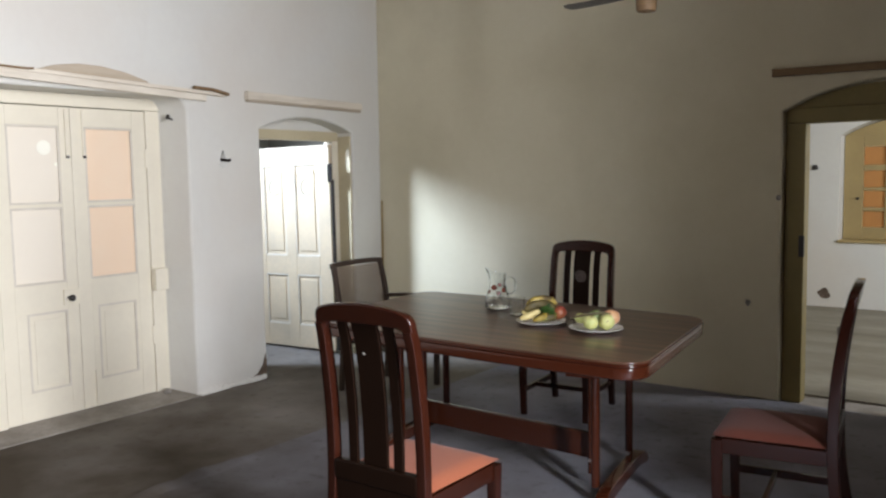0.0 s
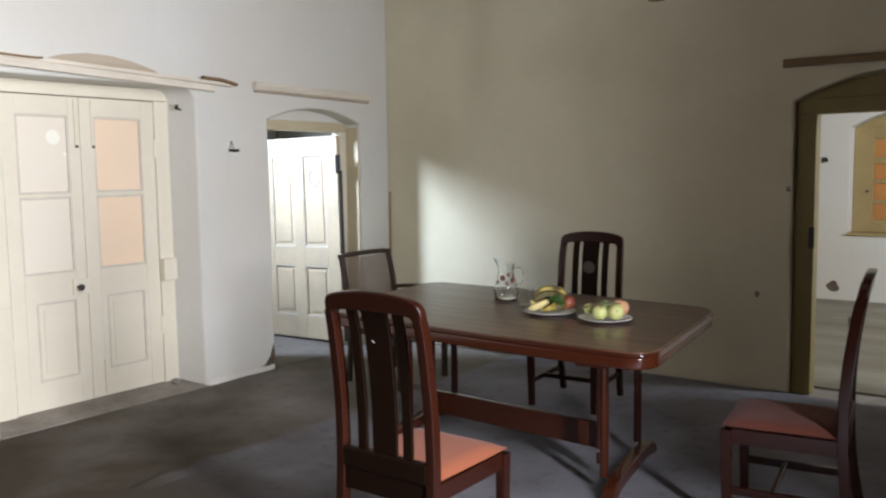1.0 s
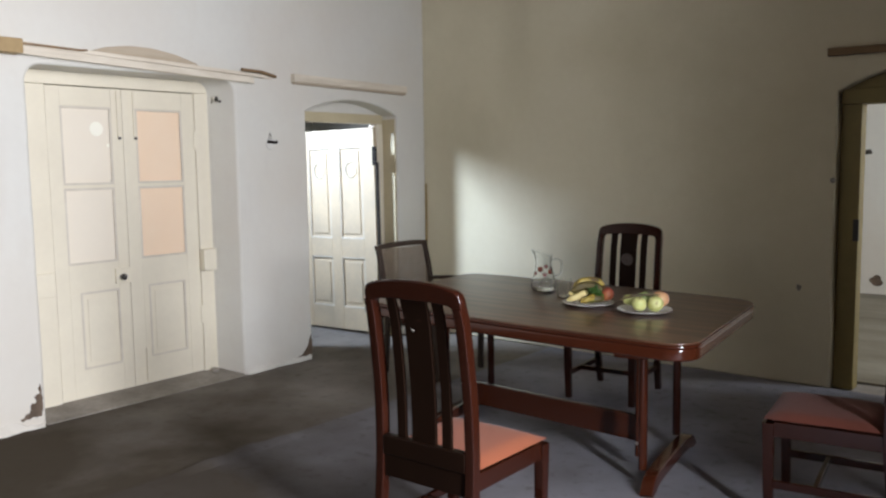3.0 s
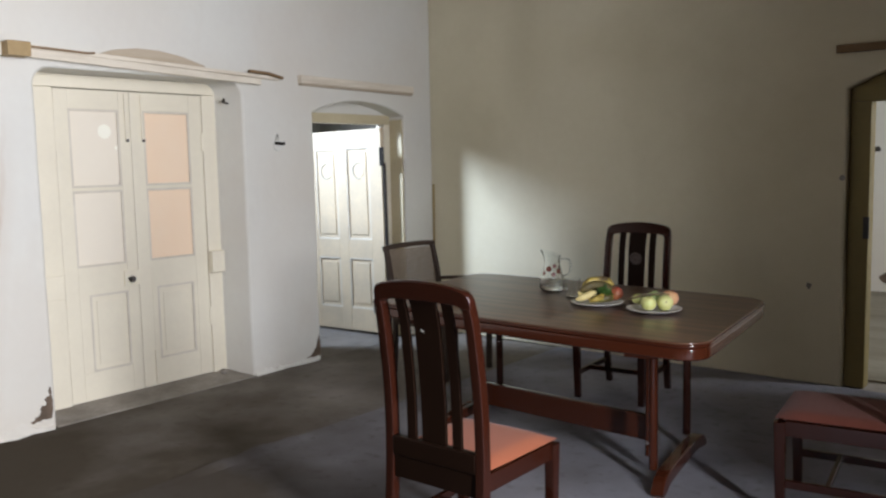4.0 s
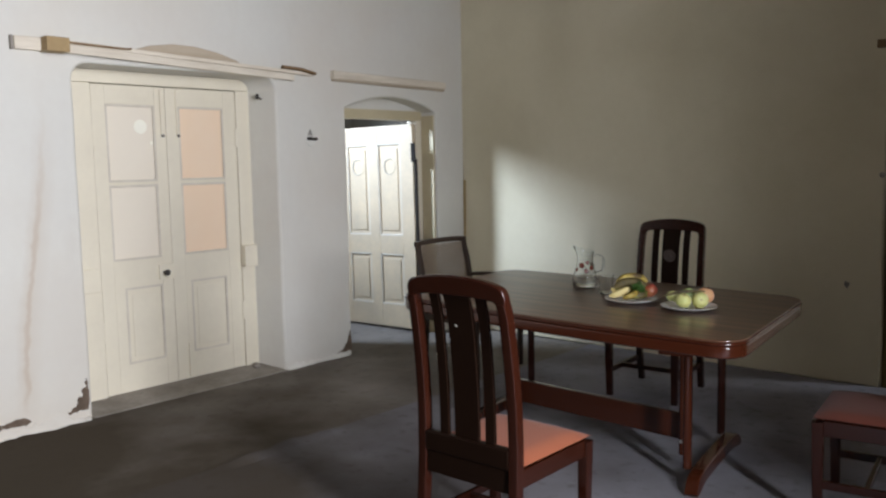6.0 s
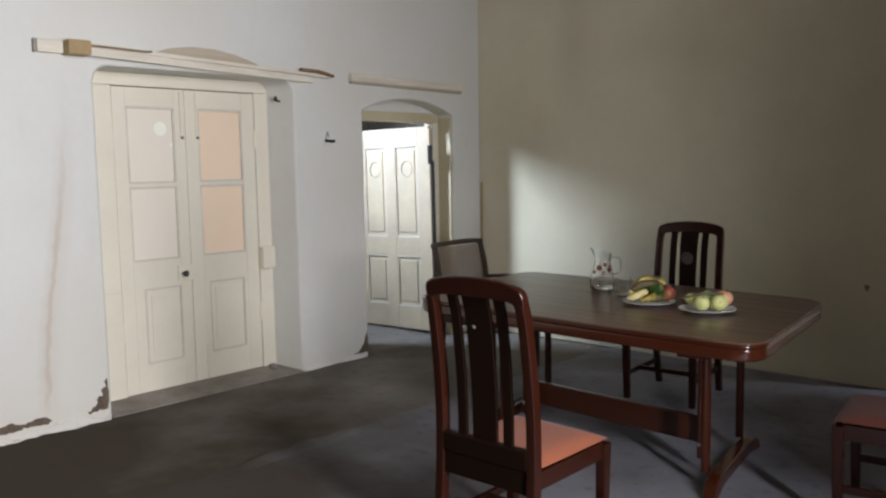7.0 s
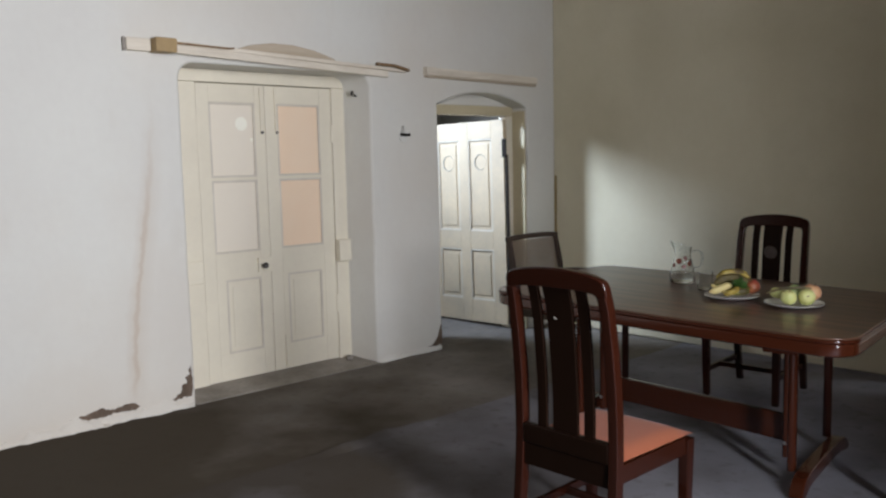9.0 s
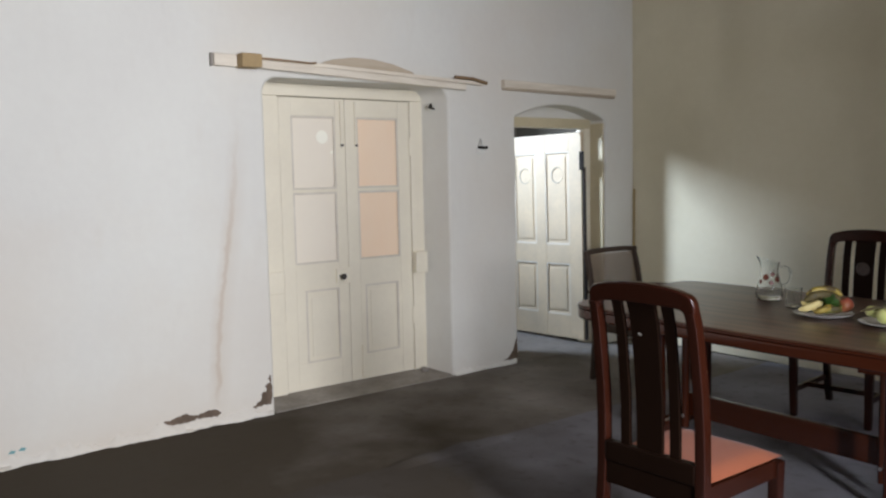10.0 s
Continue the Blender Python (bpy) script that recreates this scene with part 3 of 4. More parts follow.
part("board", prism([(-1.548, 2.137), (-0.283, 2.122), (-0.283, 2.178), (-1.548, 2.196)], lambda u, v, w: (w, u, v), 0.001, 0.05, bevel=0.006), TIMBER, pel2)
part("batten", prism([(-1.54, 2.122), (-0.29, 2.104), (-0.29, 2.121), (-1.54, 2.136)], lambda u, v, w: (w, u, v), 0.001, 0.040, bevel=0.003), BOWED, pel2, "brown batten under the board")
pel3 = thing("pelmet", Matrix.Identity(4), "bare brown timber curtain rail over the arched doorway", "pelmet")
part("board", prism([(3.39, 2.155), (4.78, 2.145), (4.78, 2.192), (3.39, 2.203)], lambda u, v, w: (u, w, v), -0.001, -0.05, bevel=0.006), BARETIMBER, pel3)

# ---- open door beside the corner ----
frame_2 = thing("door_frame", Matrix.Identity(4), "yellowed cream timber frame of the open doorway", "door frame")
FX = -0.16
part("jamb", boxed(FX - 0.10, -0.45, 0.0, FX, -0.375, 1.86, bevel=0.006), CREAM, frame_2)
# hidden near jamb, deepened past the wall to trim the daylight patch
part("jamb", boxed(-0.62, -1.40, 0.0, FX, -1.325, 1.86, bevel=0.006), OCHRE, frame_2)
part("lining", boxed(FX + 0.001, -0.387, 0.0, -0.016, -0.368, 1.90, bevel=0.005), OCHRE, frame_2, "yellowed painted lining of the reveal")
part("head", boxed(FX - 0.10, -1.40, 1.861, FX, -0.375, 1.94, bevel=0.006), OCHRE, frame_2)
part("tympanum", prism([(-1.395, 1.941), (-0.38, 1.941)] + arch(-1.395, -0.38, 1.942, 0.088)[::-1], lambda u, v, w: (w, u, v), FX - 0.08, FX - 0.02), PLASTER, frame_2)
leaf = thing("door", Matrix.Translation((-0.14, -0.477, 0.032)) @ pose(0, 0, 0, 0, 0.8, 183), "cream four-panel door standing wide open", "door")
w2, h2 = 0.92, 1.80
panel_leaf(leaf, w2, h2, 0.04, [(0, 0.14), (0.42, 0.53), (0.80, w2)],
           [(a, b, z0, z1) for a, b in ((0.14, 0.42), (0.53, 0.80)) for z0, z1 in ((0, 0.2), (0.66, 0.825), (1.645, h2))],
           [(a, z0, b, z1, True) for a, b in ((0.14, 0.42), (0.53, 0.80)) for z0, z1 in ((0.2, 0.66), (0.825, 1.645))], OFFSETCREAM, [OFFSETCREAM] * 4)
# added dark strip stands in for the shaded gap between leaf and jamb
part("gap_strip", boxed(-0.020, -0.020, 0.0, -0.001, 0.008, 1.50, bevel=0.002), GAPSHADE, leaf, "dark strip added for the shaded gap on the hinge side")
part("hinge", boxed(-0.036, 0.021, 1.475, 0.012, 0.03, 1.635, bevel=0.003), BLACKIRON, leaf, "dark iron butt hinge")
for x in (0.275, 0.665):
    r = part("ring_mark", lathe([(0.063, 0), (0.066, 0.003), (0.069, 0)], 32), GRIMED, leaf, "round incised mark")
    r.matrix_local = pose(x, 0.0135, 1.44, -90, 0, 0)
    # darker crescent along one side of each ring
    turn = [radians(70 + 220 * i / 24) for i in range(25)]
    rim = [(-0.072 * math.cos(a), 0.072 * math.sin(a)) for a in turn] + [(-0.008 - 0.068 * math.cos(a), 0.068 * math.sin(a)) for a in turn[::-1]]
    moon = part("dark_crescent", prism(rim, lambda u, v, w, x=x: (x + u, 0.0135 + w, 1.44 + v), 0.0, 0.004), DARKARC, leaf, "dark crescent along one side of the round mark")

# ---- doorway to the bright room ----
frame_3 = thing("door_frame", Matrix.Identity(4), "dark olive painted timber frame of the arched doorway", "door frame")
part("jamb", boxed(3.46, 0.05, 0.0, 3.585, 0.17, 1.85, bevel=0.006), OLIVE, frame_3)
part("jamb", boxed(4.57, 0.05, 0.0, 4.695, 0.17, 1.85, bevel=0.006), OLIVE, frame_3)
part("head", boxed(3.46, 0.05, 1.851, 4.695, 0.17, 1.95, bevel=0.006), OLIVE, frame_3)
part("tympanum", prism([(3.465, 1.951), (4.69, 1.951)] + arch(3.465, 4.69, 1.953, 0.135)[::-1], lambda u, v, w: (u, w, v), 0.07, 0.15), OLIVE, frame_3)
part("lock_keep", boxed(3.555, 0.035, 0.98, 3.59, 0.0505, 1.12, bevel=0.003), IRON, frame_3, "dark iron lock keep")

# window niche of the bright room
win = thing("window", Matrix.Identity(4), "yellow painted window with orange panes in a deep arched niche", "window")
Y = N0 + 0.22
part("sill", boxed(W[0] - 0.01, N0 - 0.03, 0.735, W[1] + 0.01, N0 + 0.42, 0.765, bevel=0.006), FAROCHRE, win)
part("stile", boxed(W[0] + 0.005, Y, 0.766, 3.155, Y + 0.06, 1.92, bevel=0.004), FAROCHRE, win)
part("stile", boxed(4.12, Y, 0.766, W[1] - 0.005, Y + 0.06, 1.92, bevel=0.004), FAROCHRE, win)
part("stile", boxed(3.375, Y, 0.90, 3.46, Y + 0.06, 1.80, bevel=0.004), FAROCHRE, win)
part("stile", boxed(3.815, Y, 0.90, 3.90, Y + 0.06, 1.80, bevel=0.004), FAROCHRE, win)
part("meeting_stile", boxed(3.60, Y - 0.012, 0.90, 3.68, Y + 0.06, 1.80, bevel=0.004), FAROCHRE, win)
part("bottom_rail", boxed(3.156, Y + 0.002, 0.766, 4.119, Y + 0.058, 0.899, bevel=0.003), FAROCHRE, win)
part("top_rail", boxed(3.156, Y + 0.002, 1.801, 4.119, Y + 0.058, 1.92, bevel=0.003), FAROCHRE, win)
part("fanlight", prism([(W[0] + 0.005, 1.921), (W[1] - 0.005, 1.921)] + arch(W[0] + 0.005, W[1] - 0.005, 1.925, 0.185)[::-1], lambda u, v, w: (u, w, v), Y + 0.01, Y + 0.05), FAROCHRE, win, "yellow boarded arch over the panes")
ORANGE = mat("orange_curtained_glass", (0.90, 0.52, 0.20), 0.35, 0.06, 4, 20, 0.05, 0.001, trans=0.6)
ROWS = ((0.90, 1.08), (1.12, 1.31), (1.345, 1.535), (1.595, 1.80))
for k, (z0, z1) in enumerate(ROWS):
    for x0, x1 in ((3.156, 3.374), (3.901, 4.119)):
        part("pane", boxed(x0, Y + 0.025, z0 + 0.001, x1, Y + 0.031, z1 - 0.001), ORANGE, win, "orange pane lit from behind")
        if k:
            part("glazing_bar", boxed(x0, Y + 0.008, ROWS[k - 1][1], x1, Y + 0.05, z0, bevel=0.003), FAROCHRE, win)
for x0, x1 in ((3.461, 3.599), (3.681, 3.814)):
    part("panel", boxed(x0, Y + 0.02, 0.90, x1, Y + 0.04, 1.80), FAROCHRE, win)
part("knob", lathe([(0, 0.02), (0.014, 0.016), (0.016, 0.004), (0.006, 0)], 12), IRON, win).matrix_local = pose(3.10, Y - 0.001, 1.22, 90, 0, 0)

# ---- furniture ----


def dining_chair(m, label, cloth, seat_label):
    """Splat-back chair; it faces +y, origin on the floor under the seat."""
    c = thing("dining_chair", m, label, "chair", "dining chairs round the table")
    for s in (-1, 1):
        line = smoothed([(s * 0.205, -0.285, 0.0), (s * 0.208, -0.245, 0.22), (s * 0.208, -0.228, 0.45), (s * 0.206, -0.234, 0.70), (s * 0.203, -0.265, 0.95), (s * 0.200, -0.284, 1.03)], 5)
        part("back_post", swept(line, [0.036 + 0.004 * math.sin(3.1 * i / len(line)) for i in range(len(line))], 0.042), REDWOOD, c)
    # crest rail: an arched board with rounded shoulders
    half = [(0.0, 1.112), (0.06, 1.110), (0.12, 1.104), (0.17, 1.095), (0.2, 1.085), (0.215, 1.073), (0.2225, 1.055), (0.2245, 1.02), (0.2245, 0.99),
            (0.186, 0.99), (0.184, 1.010), (0.178, 1.024), (0.166, 1.031), (0.148, 1.033), (0.135, 1.034), (0.125, 1.035), (0.085, 1.037), (0.0, 1.038)]
    outline = half + [(-x, z) for x, z in half[-2:0:-1]]
    part("crest_rail", prism(outline, lambda u, v, w: (0.98 * u, w - 0.288 - (v - 1.03) * 0.2 + 0.16 * u * u, v), -0.019, 0.019, bevel=0.008, seg=3), REDWOOD, c)
    for x, w0, w1 in ((-0.104, 0.040, 0.042), (0.104, 0.040, 0.042), (0.0, 0.108, 0.116)):
        line = smoothed([(x, -0.232, 0.50), (x, -0.236, 0.70), (x, -0.260, 0.94), (x, -0.288, 1.05)], 5)
        n = len(line)
        sp = part("splat" if w0 > 0.1 else "back_slat", swept(line, [w0 + (w1 - w0) * i / (n - 1) for i in range(n)], 0.014), SHADEWOOD, c)
        if w0 > 0.1:
            disc = part("medallion", lathe([(0, 0.007), (0.012, 0.009), (0.02, 0.004), (0.026, 0.009), (0.036, 0.009), (0.042, 0.0), (0, 0)], 24), CARVED, sp, "carved round medallion")
            disc.matrix_local = pose(0, -0.235, 0.872, -98, 0, 0)
    part("back_rail", boxed(-0.19, -0.250, 0.4385, 0.19, -0.214, 0.512, bevel=0.006), SHADEWOOD, c)
    for s in (-1, 1):
        part("front_leg", swept([(s * 0.212, 0.205, 0.0), (s * 0.215, 0.21, 0.2), (s * 0.217, 0.213, 0.43)], [0.036, 0.041, 0.046], [0.036, 0.041, 0.046]), REDWOOD, c)
        part("side_apron", swept([(s * 0.211, -0.21, 0.405), (s * 0.2165, 0.19, 0.405)], 0.024, 0.066), REDWOOD, c)
        part("side_stretcher", swept([(s * 0.209, -0.235, 0.165), (s * 0.2135, 0.19, 0.165)], 0.02, 0.034), REDWOOD, c)
    part("front_apron", boxed(-0.194, 0.202, 0.372, 0.194, 0.226, 0.438, bevel=0.004), REDWOOD, c)
    part("rear_apron", boxed(-0.19, -0.243, 0.352, 0.19, -0.219, 0.438, bevel=0.004), SHADEWOOD, c)
    part("cross_stretcher", swept([(-0.2, 0.03, 0.165), (0.2, 0.03, 0.165)], 0.02, 0.03, side=Vector((0, 1, 0))), REDWOOD, c)
    # upholstered drop-in seat: domed, soft edges
    bm = bmesh.new()
    n = 12
    grid = [[None] * (n + 1) for _ in range(n + 1)]
    for i in range(n + 1):
        for j in range(n + 1):
            u, v = 2 * i / n - 1, 2 * j / n - 1
            wide = 0.222 + 0.006 * v
            e = (1 - abs(u) ** 5) * (1 - abs(v) ** 5)
            grid[i][j] = bm.verts.new((u * wide, -0.206 + (v + 1) / 2 * 0.437, 0.447 + 0.026 * e ** 0.5))
    for i in range(n):
        for j in range(n):
            bm.faces.new((grid[i][j], grid[i + 1][j], grid[i + 1][j + 1], grid[i][j + 1]))
    top = bm.faces[:]
    ext = bmesh.ops.extrude_face_region(bm, geom=top)["geom"]
    for g in ext:
        if isinstance(g, bmesh.types.BMVert):
            g.co.z = 0.446
    part("seat_base", boxed(-0.205, -0.2, 0.4385, 0.205, 0.218, 0.4455), SHADEWOOD, c)
    part("seat", bm, cloth, c, seat_label)
    return c


LOW = Matrix.Diagonal((1, 1, 0.987, 1))
NEAR = dining_chair(pose(2.985, -3.320, 0.003, 0, 0, 1), "dark rosewood splat-back dining chair with a rust seat", RUST, "rust-orange upholstered seat")
copy_thing(NEAR, pose(2.382, -0.967, 0.003, 0, 0, 185) @ LOW)
dining_chair(pose(3.983, -2.067, 0.003, 0, 0, 97.5) @ LOW, "dark rosewood splat-back dining chair with its rust seat coloured as shaded", SHADEDRUST, "rust upholstered seat with its shade put into the colour")

for x, y, z, r in ((-0.019, -0.2665, 0.925, 25),):
    splat = [o for o in NEAR.children if o.name.startswith("splat")][0]
    part("chip", boxed(-0.007, -0.0015, -0.003, 0.007, 0.0015, 0.003, bevel=0.0012), STONE, splat, "pale chip in the dark varnish").matrix_local = pose(x, y, z, 6, r, 0)

# cane-backed armchair at the far end
arm = thing("armchair", pose(1.02, -1.13, 0.003, 0, 0, -90), "faded brown wooden armchair with a woven cane back", "chair", "dining chairs round the table")
for s in (-1, 1):
    part("back_post", swept(smoothed([(s * 0.255, -0.255, 0.0), (s * 0.255, -0.23, 0.42), (s * 0.262, -0.26, 0.7), (s * 0.255, -0.305, 0.90)], 5), 0.034, 0.032), FADEDWOOD, arm)
    part("front_leg", swept([(s * 0.255, 0.23, 0.0), (s * 0.258, 0.235, 0.62)], 0.036, 0.036), FADEDWOOD, arm)
    part("armrest", swept(smoothed([(s * 0.262, -0.27, 0.635), (s * 0.275, 0.0, 0.655), (s * 0.27, 0.26, 0.638), (s * 0.268, 0.29, 0.625)], 5), 0.05, 0.026), FADEDWOOD, arm)
    part("side_apron", swept([(s * 0.255, -0.225, 0.39), (s * 0.257, 0.21, 0.39)], 0.024, 0.06), FADEDWOOD, arm)
part("crest_rail", swept(smoothed([(-0.277, -0.305, 0.905), (-0.14, -0.318, 0.914), (0.14, -0.318, 0.914), (0.277, -0.305, 0.905)], 5), 0.030, 0.036, side=Vector((0, 1, 0))), FADEDWOOD, arm)
part("back_rail", swept([(-0.236, -0.247, 0.56), (0.236, -0.247, 0.56)], 0.03, 0.045, side=Vector((0, 1, 0))), FADEDWOOD, arm)
part("front_apron", boxed(-0.235, 0.222, 0.36, 0.235, 0.246, 0.42, bevel=0.004), FADEDWOOD, arm)
part("rear_apron", boxed(-0.235, -0.243, 0.36, 0.235, -0.219, 0.42, bevel=0.004), FADEDWOOD, arm)
part("seat", boxed(-0.25, -0.212, 0.421, 0.25, 0.25, 0.455, bevel=0.012, seg=3), CANE, arm)
bm = bmesh.new()
for i in range(40):
    x = -0.233 + 0.466 * i / 39
    sweep(bm, [(x, -0.249, 0.58), (x, -0.276, 0.74), (x, -0.305, 0.89)], 0.0062, 0.0012)
for i in range(26):
    f = i / 25
    z = 0.59 + 0.295 * f
    y = -0.25 - 0.053 * f ** 1.1
    sweep(bm, [(-0.236, y + 0.002, z), (0.236, y + 0.002, z)], 0.0012, 0.0058, side=Vector((0, 1, 0)))
part("cane_back", bm, CANE, arm, "close woven cane back")

# dining table
T = 0.787
table = thing("dining_table", pose(2.575, -2.02, 0.003, 0, 0, -2.5), "large walnut trestle dining table with clipped round corners", "table")
TL, TW = 0.962, 0.605
SKEW = 0.17  # the old table has racked out of square


def rounded(l, w, r, bulge, steps=10):
    pts = []
    for cx, cy, a0 in ((l - r, -w + r, -90), (l - r, w - r, 0), (-l + r, w - r, 90), (-l + r, -w + r, 180)):
        for i in range(steps + 1):
            a = radians(a0 + 90 * i / steps)
            pts.append((cx + r * math.cos(a), cy + r * math.sin(a)))
        if a0 in (-90, 90):
            continue
        s = 1 if a0 == 0 else -1
        pts += [(s * (l - r) * (1 - 2 * i / 12), s * w) for i in range(1, 12)]
    return [(x * (1 + 0.01 * (1 - (y / w) ** 2)), y * (1 + bulge * (1 - (x / l) ** 2))) for x, y in pts]


def racked(u, v, w):
    return (u - SKEW * v, v, w)


TZ = T - 0.003
part("tabletop", prism(rounded(TL, TW, 0.125, 0.06), racked, TZ - 0.008, TZ, bevel=0.003), TABLETOP, table)
bm = bmesh.new()
for grow, z0, z1, bev in ((0.005, TZ - 0.022, TZ - 0.0085, 0.006), (0.001, TZ - 0.076, TZ - 0.0222, 0.012)):
    prism(rounded(TL + grow, TW + grow, 0.125 + grow, 0.06), racked, z0, z1, bevel=bev, seg=4, bm=bm)
part("edge_band", bm, REDTABLE, table, "red-brown moulded edge")
for s in (-1, 1):
    x = s * 0.668
    line = smoothed([(x - 0.21 * v, v, z) for v, z in ((-0.345, 0.010), (-0.31, 0.030), (-0.25, 0.055), (-0.12, 0.064), (0.22, 0.062), (0.36, 0.050), (0.43, 0.028), (0.468, 0.010))], 5)
    part("foot", swept(line, 0.060, [0.016 + 0.05 * min(1, (0.5 - abs(i / 35 - 0.5)) * 5) for i in range(36)]), REDTABLE, table)
    # a pair of slim uprights at the front, one behind
    for dx, y in ((-0.060, -0.215), (-0.130, -0.062), (-0.05, 0.35)):
        px = x - 0.21 * y + s * dx
        post = part("post", lathe([(0, 0), (0.97, 0), (1, 0.004), (1, TZ - 0.195), (0, TZ - 0.195)], 24, squash=(0.0195, 0.0235)), REDWOOD if y > 0 else REDTABLE, table)
        post.matrix_local = pose(px, y, 0.078)
    bolt = part("bolt_head", lathe([(0, 0.006), (0.007, 0.005), (0.009, 0)], 12), STEEL, table, "bright bolt head")
    bolt.matrix_local = pose(x + 0.013 - 0.130 * s, -0.0845, 0.145, 90, 0, 0)
    part("bearer", swept([(x - 0.03 * s + 0.10, -0.50, TZ - 0.098), (x - 0.03 * s - 0.10, 0.50, TZ - 0.098)], 0.14, 0.037), REDTABLE, table)
part("stretcher", boxed(-0.555, -0.040, 0.138, 0.555, -0.006, 0.266, bevel=0.006), REDTABLE, table)

# ---- things on the table ----


def plate(x, y):
    p = part("plate", lathe([(0, 0.004), (0.075, 0.004), (0.082, 0.007), (0.128, 0.019), (0.131, 0.018), (0.13, 0.015), (0.085, 0.001), (0.075, 0), (0, 0)], 48), CHINA)
    p.matrix_world = pose(x, y, T + 0.001)
    return tagged(p, "white china dinner plate holding fruit on the table", "plate", "plates of fruit")


def fruit(name, r, squash, material, m, label, category, dimple=0.25, stem=True):
    prof = []
    for i in range(15):
        a = math.pi * i / 14
        z = -math.cos(a) * r * squash
        rr = math.sin(a) * r * (1 + 0.06 * math.cos(a))
        z += r * dimple * (math.exp(-(rr / (0.3 * r)) ** 2)) * (1 if i < 7 else -1)
        prof.append((max(rr, 0) if 0 < i < 14 else 0, z))
    ob = part(name, lathe(prof, 24), material)
    for v in ob.data.vertices:
        v.co *= 1 + 0.05 * noise.noise(v.co * 22 + Vector((r * 500, m.translation.x * 9, m.translation.y * 7)))
    ob.matrix_world = m
    if stem:
        part("stem", swept([(0, 0, r * squash * 0.70), (0.003, 0.001, r * squash * 1.08)], 0.004, 0.004), BARETIMBER, ob)
    return tagged(ob, label, category, "fruit on the plates")


GUAVA = mat("yellow_green_skin", (0.74, 0.70, 0.30), 0.4, 0.16, 14, 60, 0.1, 0.001, other=(0.48, 0.56, 0.17))
GREENF = mat("green_skin", (0.50, 0.62, 0.28), 0.4, 0.16, 14, 60, 0.1, 0.001, other=(0.22, 0.34, 0.09))
PINKF = mat("pink_skin", (0.70, 0.30, 0.20), 0.4, 0.2, 12, 60, 0.1, 0.001, other=(0.66, 0.46, 0.20))
REDF = mat("red_yellow_skin", (0.26, 0.014, 0.03), 0.35, 0.12, 9, 60, 0.05, 0.001, other=(0.50, 0.26, 0.08))
BANANA = mat("ripe_banana_peel", (0.55, 0.41, 0.06), 0.5, 0.2, 16, 70, 0.2, 0.001, other=(0.10, 0.06, 0.02))
blotch(BANANA, (0.05, 0.028, 0.012), 28, 0.50, 0.60, 0.85)
GREENBANANA = mat("green_yellow_peel", (0.42, 0.42, 0.08), 0.5, 0.2, 16, 70, 0.2, 0.001, other=(0.16, 0.14, 0.03))
blotch(GREENBANANA, (0.05, 0.035, 0.012), 24, 0.48, 0.60, 0.85)
DARKPEEL = mat("blackened_peel", (0.05, 0.04, 0.02), 0.6, 0.2, 18, 70, 0.3, 0.002, other=(0.16, 0.12, 0.03))
FLESH = mat("pale_banana_flesh", (0.74, 0.62, 0.28), 0.6, 0.12, 16, 70, 0.2, 0.001, other=(0.50, 0.38, 0.10))
LEAF = mat("dark_green_leaf", (0.045, 0.11, 0.02), 0.4, 0.15, 14, 60, 0.2, 0.001)


def banana(pts, material, label, name="banana", wide=0.036):
    line = smoothed(pts, 5)
    n = len(line)
    ws = [wide * (0.25 + 0.75 * min(1, 4.5 * min(i / (n - 1), 1 - i / (n - 1)) + 0.0)) for i in range(n)]
    ob = part(name, swept(line, ws, ws, side=Vector((0, 0, 1)), chamfer=0.6), material)
    return tagged(ob, label, "banana", "fruit on the plates")


P1, P2 = (2.813, -2.057), (3.135, -2.088)
plate(*P1)
plate(*P2)
Z = T + 0.012


def on(plate_xy, r, b, h):
    """A place on a plate: r and b run across and along the table's diagonal, h is the height over the plate."""
    return (plate_xy[0] + 0.78 * r - 0.62 * b, plate_xy[1] + 0.62 * r + 0.78 * b, Z + h)


def bent(plate_xy, *pts):
    return [on(plate_xy, *p) for p in pts]


banana(bent(P1, (-0.07, 0.02, 0.085), (-0.02, 0.035, 0.106), (0.04, 0.03, 0.108), (0.085, 0.01, 0.085)), BANANA, "ripe yellow banana with dark spots on top of the heap")
banana(bent(P1, (-0.085, 0.0, 0.06), (-0.03, 0.01, 0.083), (0.03, 0.0, 0.084), (0.07, -0.03, 0.06)), DARKPEEL, "blackened overripe banana in the heap", wide=0.042)
banana(bent(P1, (-0.08, 0.055, 0.03), (-0.02, 0.07, 0.05), (0.05, 0.065, 0.05), (0.09, 0.04, 0.04)), GREENBANANA, "green-yellow banana at the back of the plate", wide=0.045)
banana(bent(P1, (-0.07, 0.02, 0.03), (-0.01, 0.0, 0.034), (0.03, 0.0, 0.034), (0.06, 0.02, 0.03)), DARKPEEL, "blackened overripe banana under the heap", wide=0.055)
banana(bent(P1, (-0.115, -0.035, 0.022), (-0.075, -0.04, 0.034), (-0.035, -0.03, 0.05), (-0.005, -0.02, 0.058)), FLESH, "peeled pale banana piece on the plate", wide=0.032)
banana(bent(P1, (-0.10, -0.01, 0.06), (-0.085, -0.02, 0.045), (-0.06, -0.04, 0.03), (-0.03, -0.06, 0.022)), FLESH, "strip of pale peel hanging over the heap", wide=0.018)
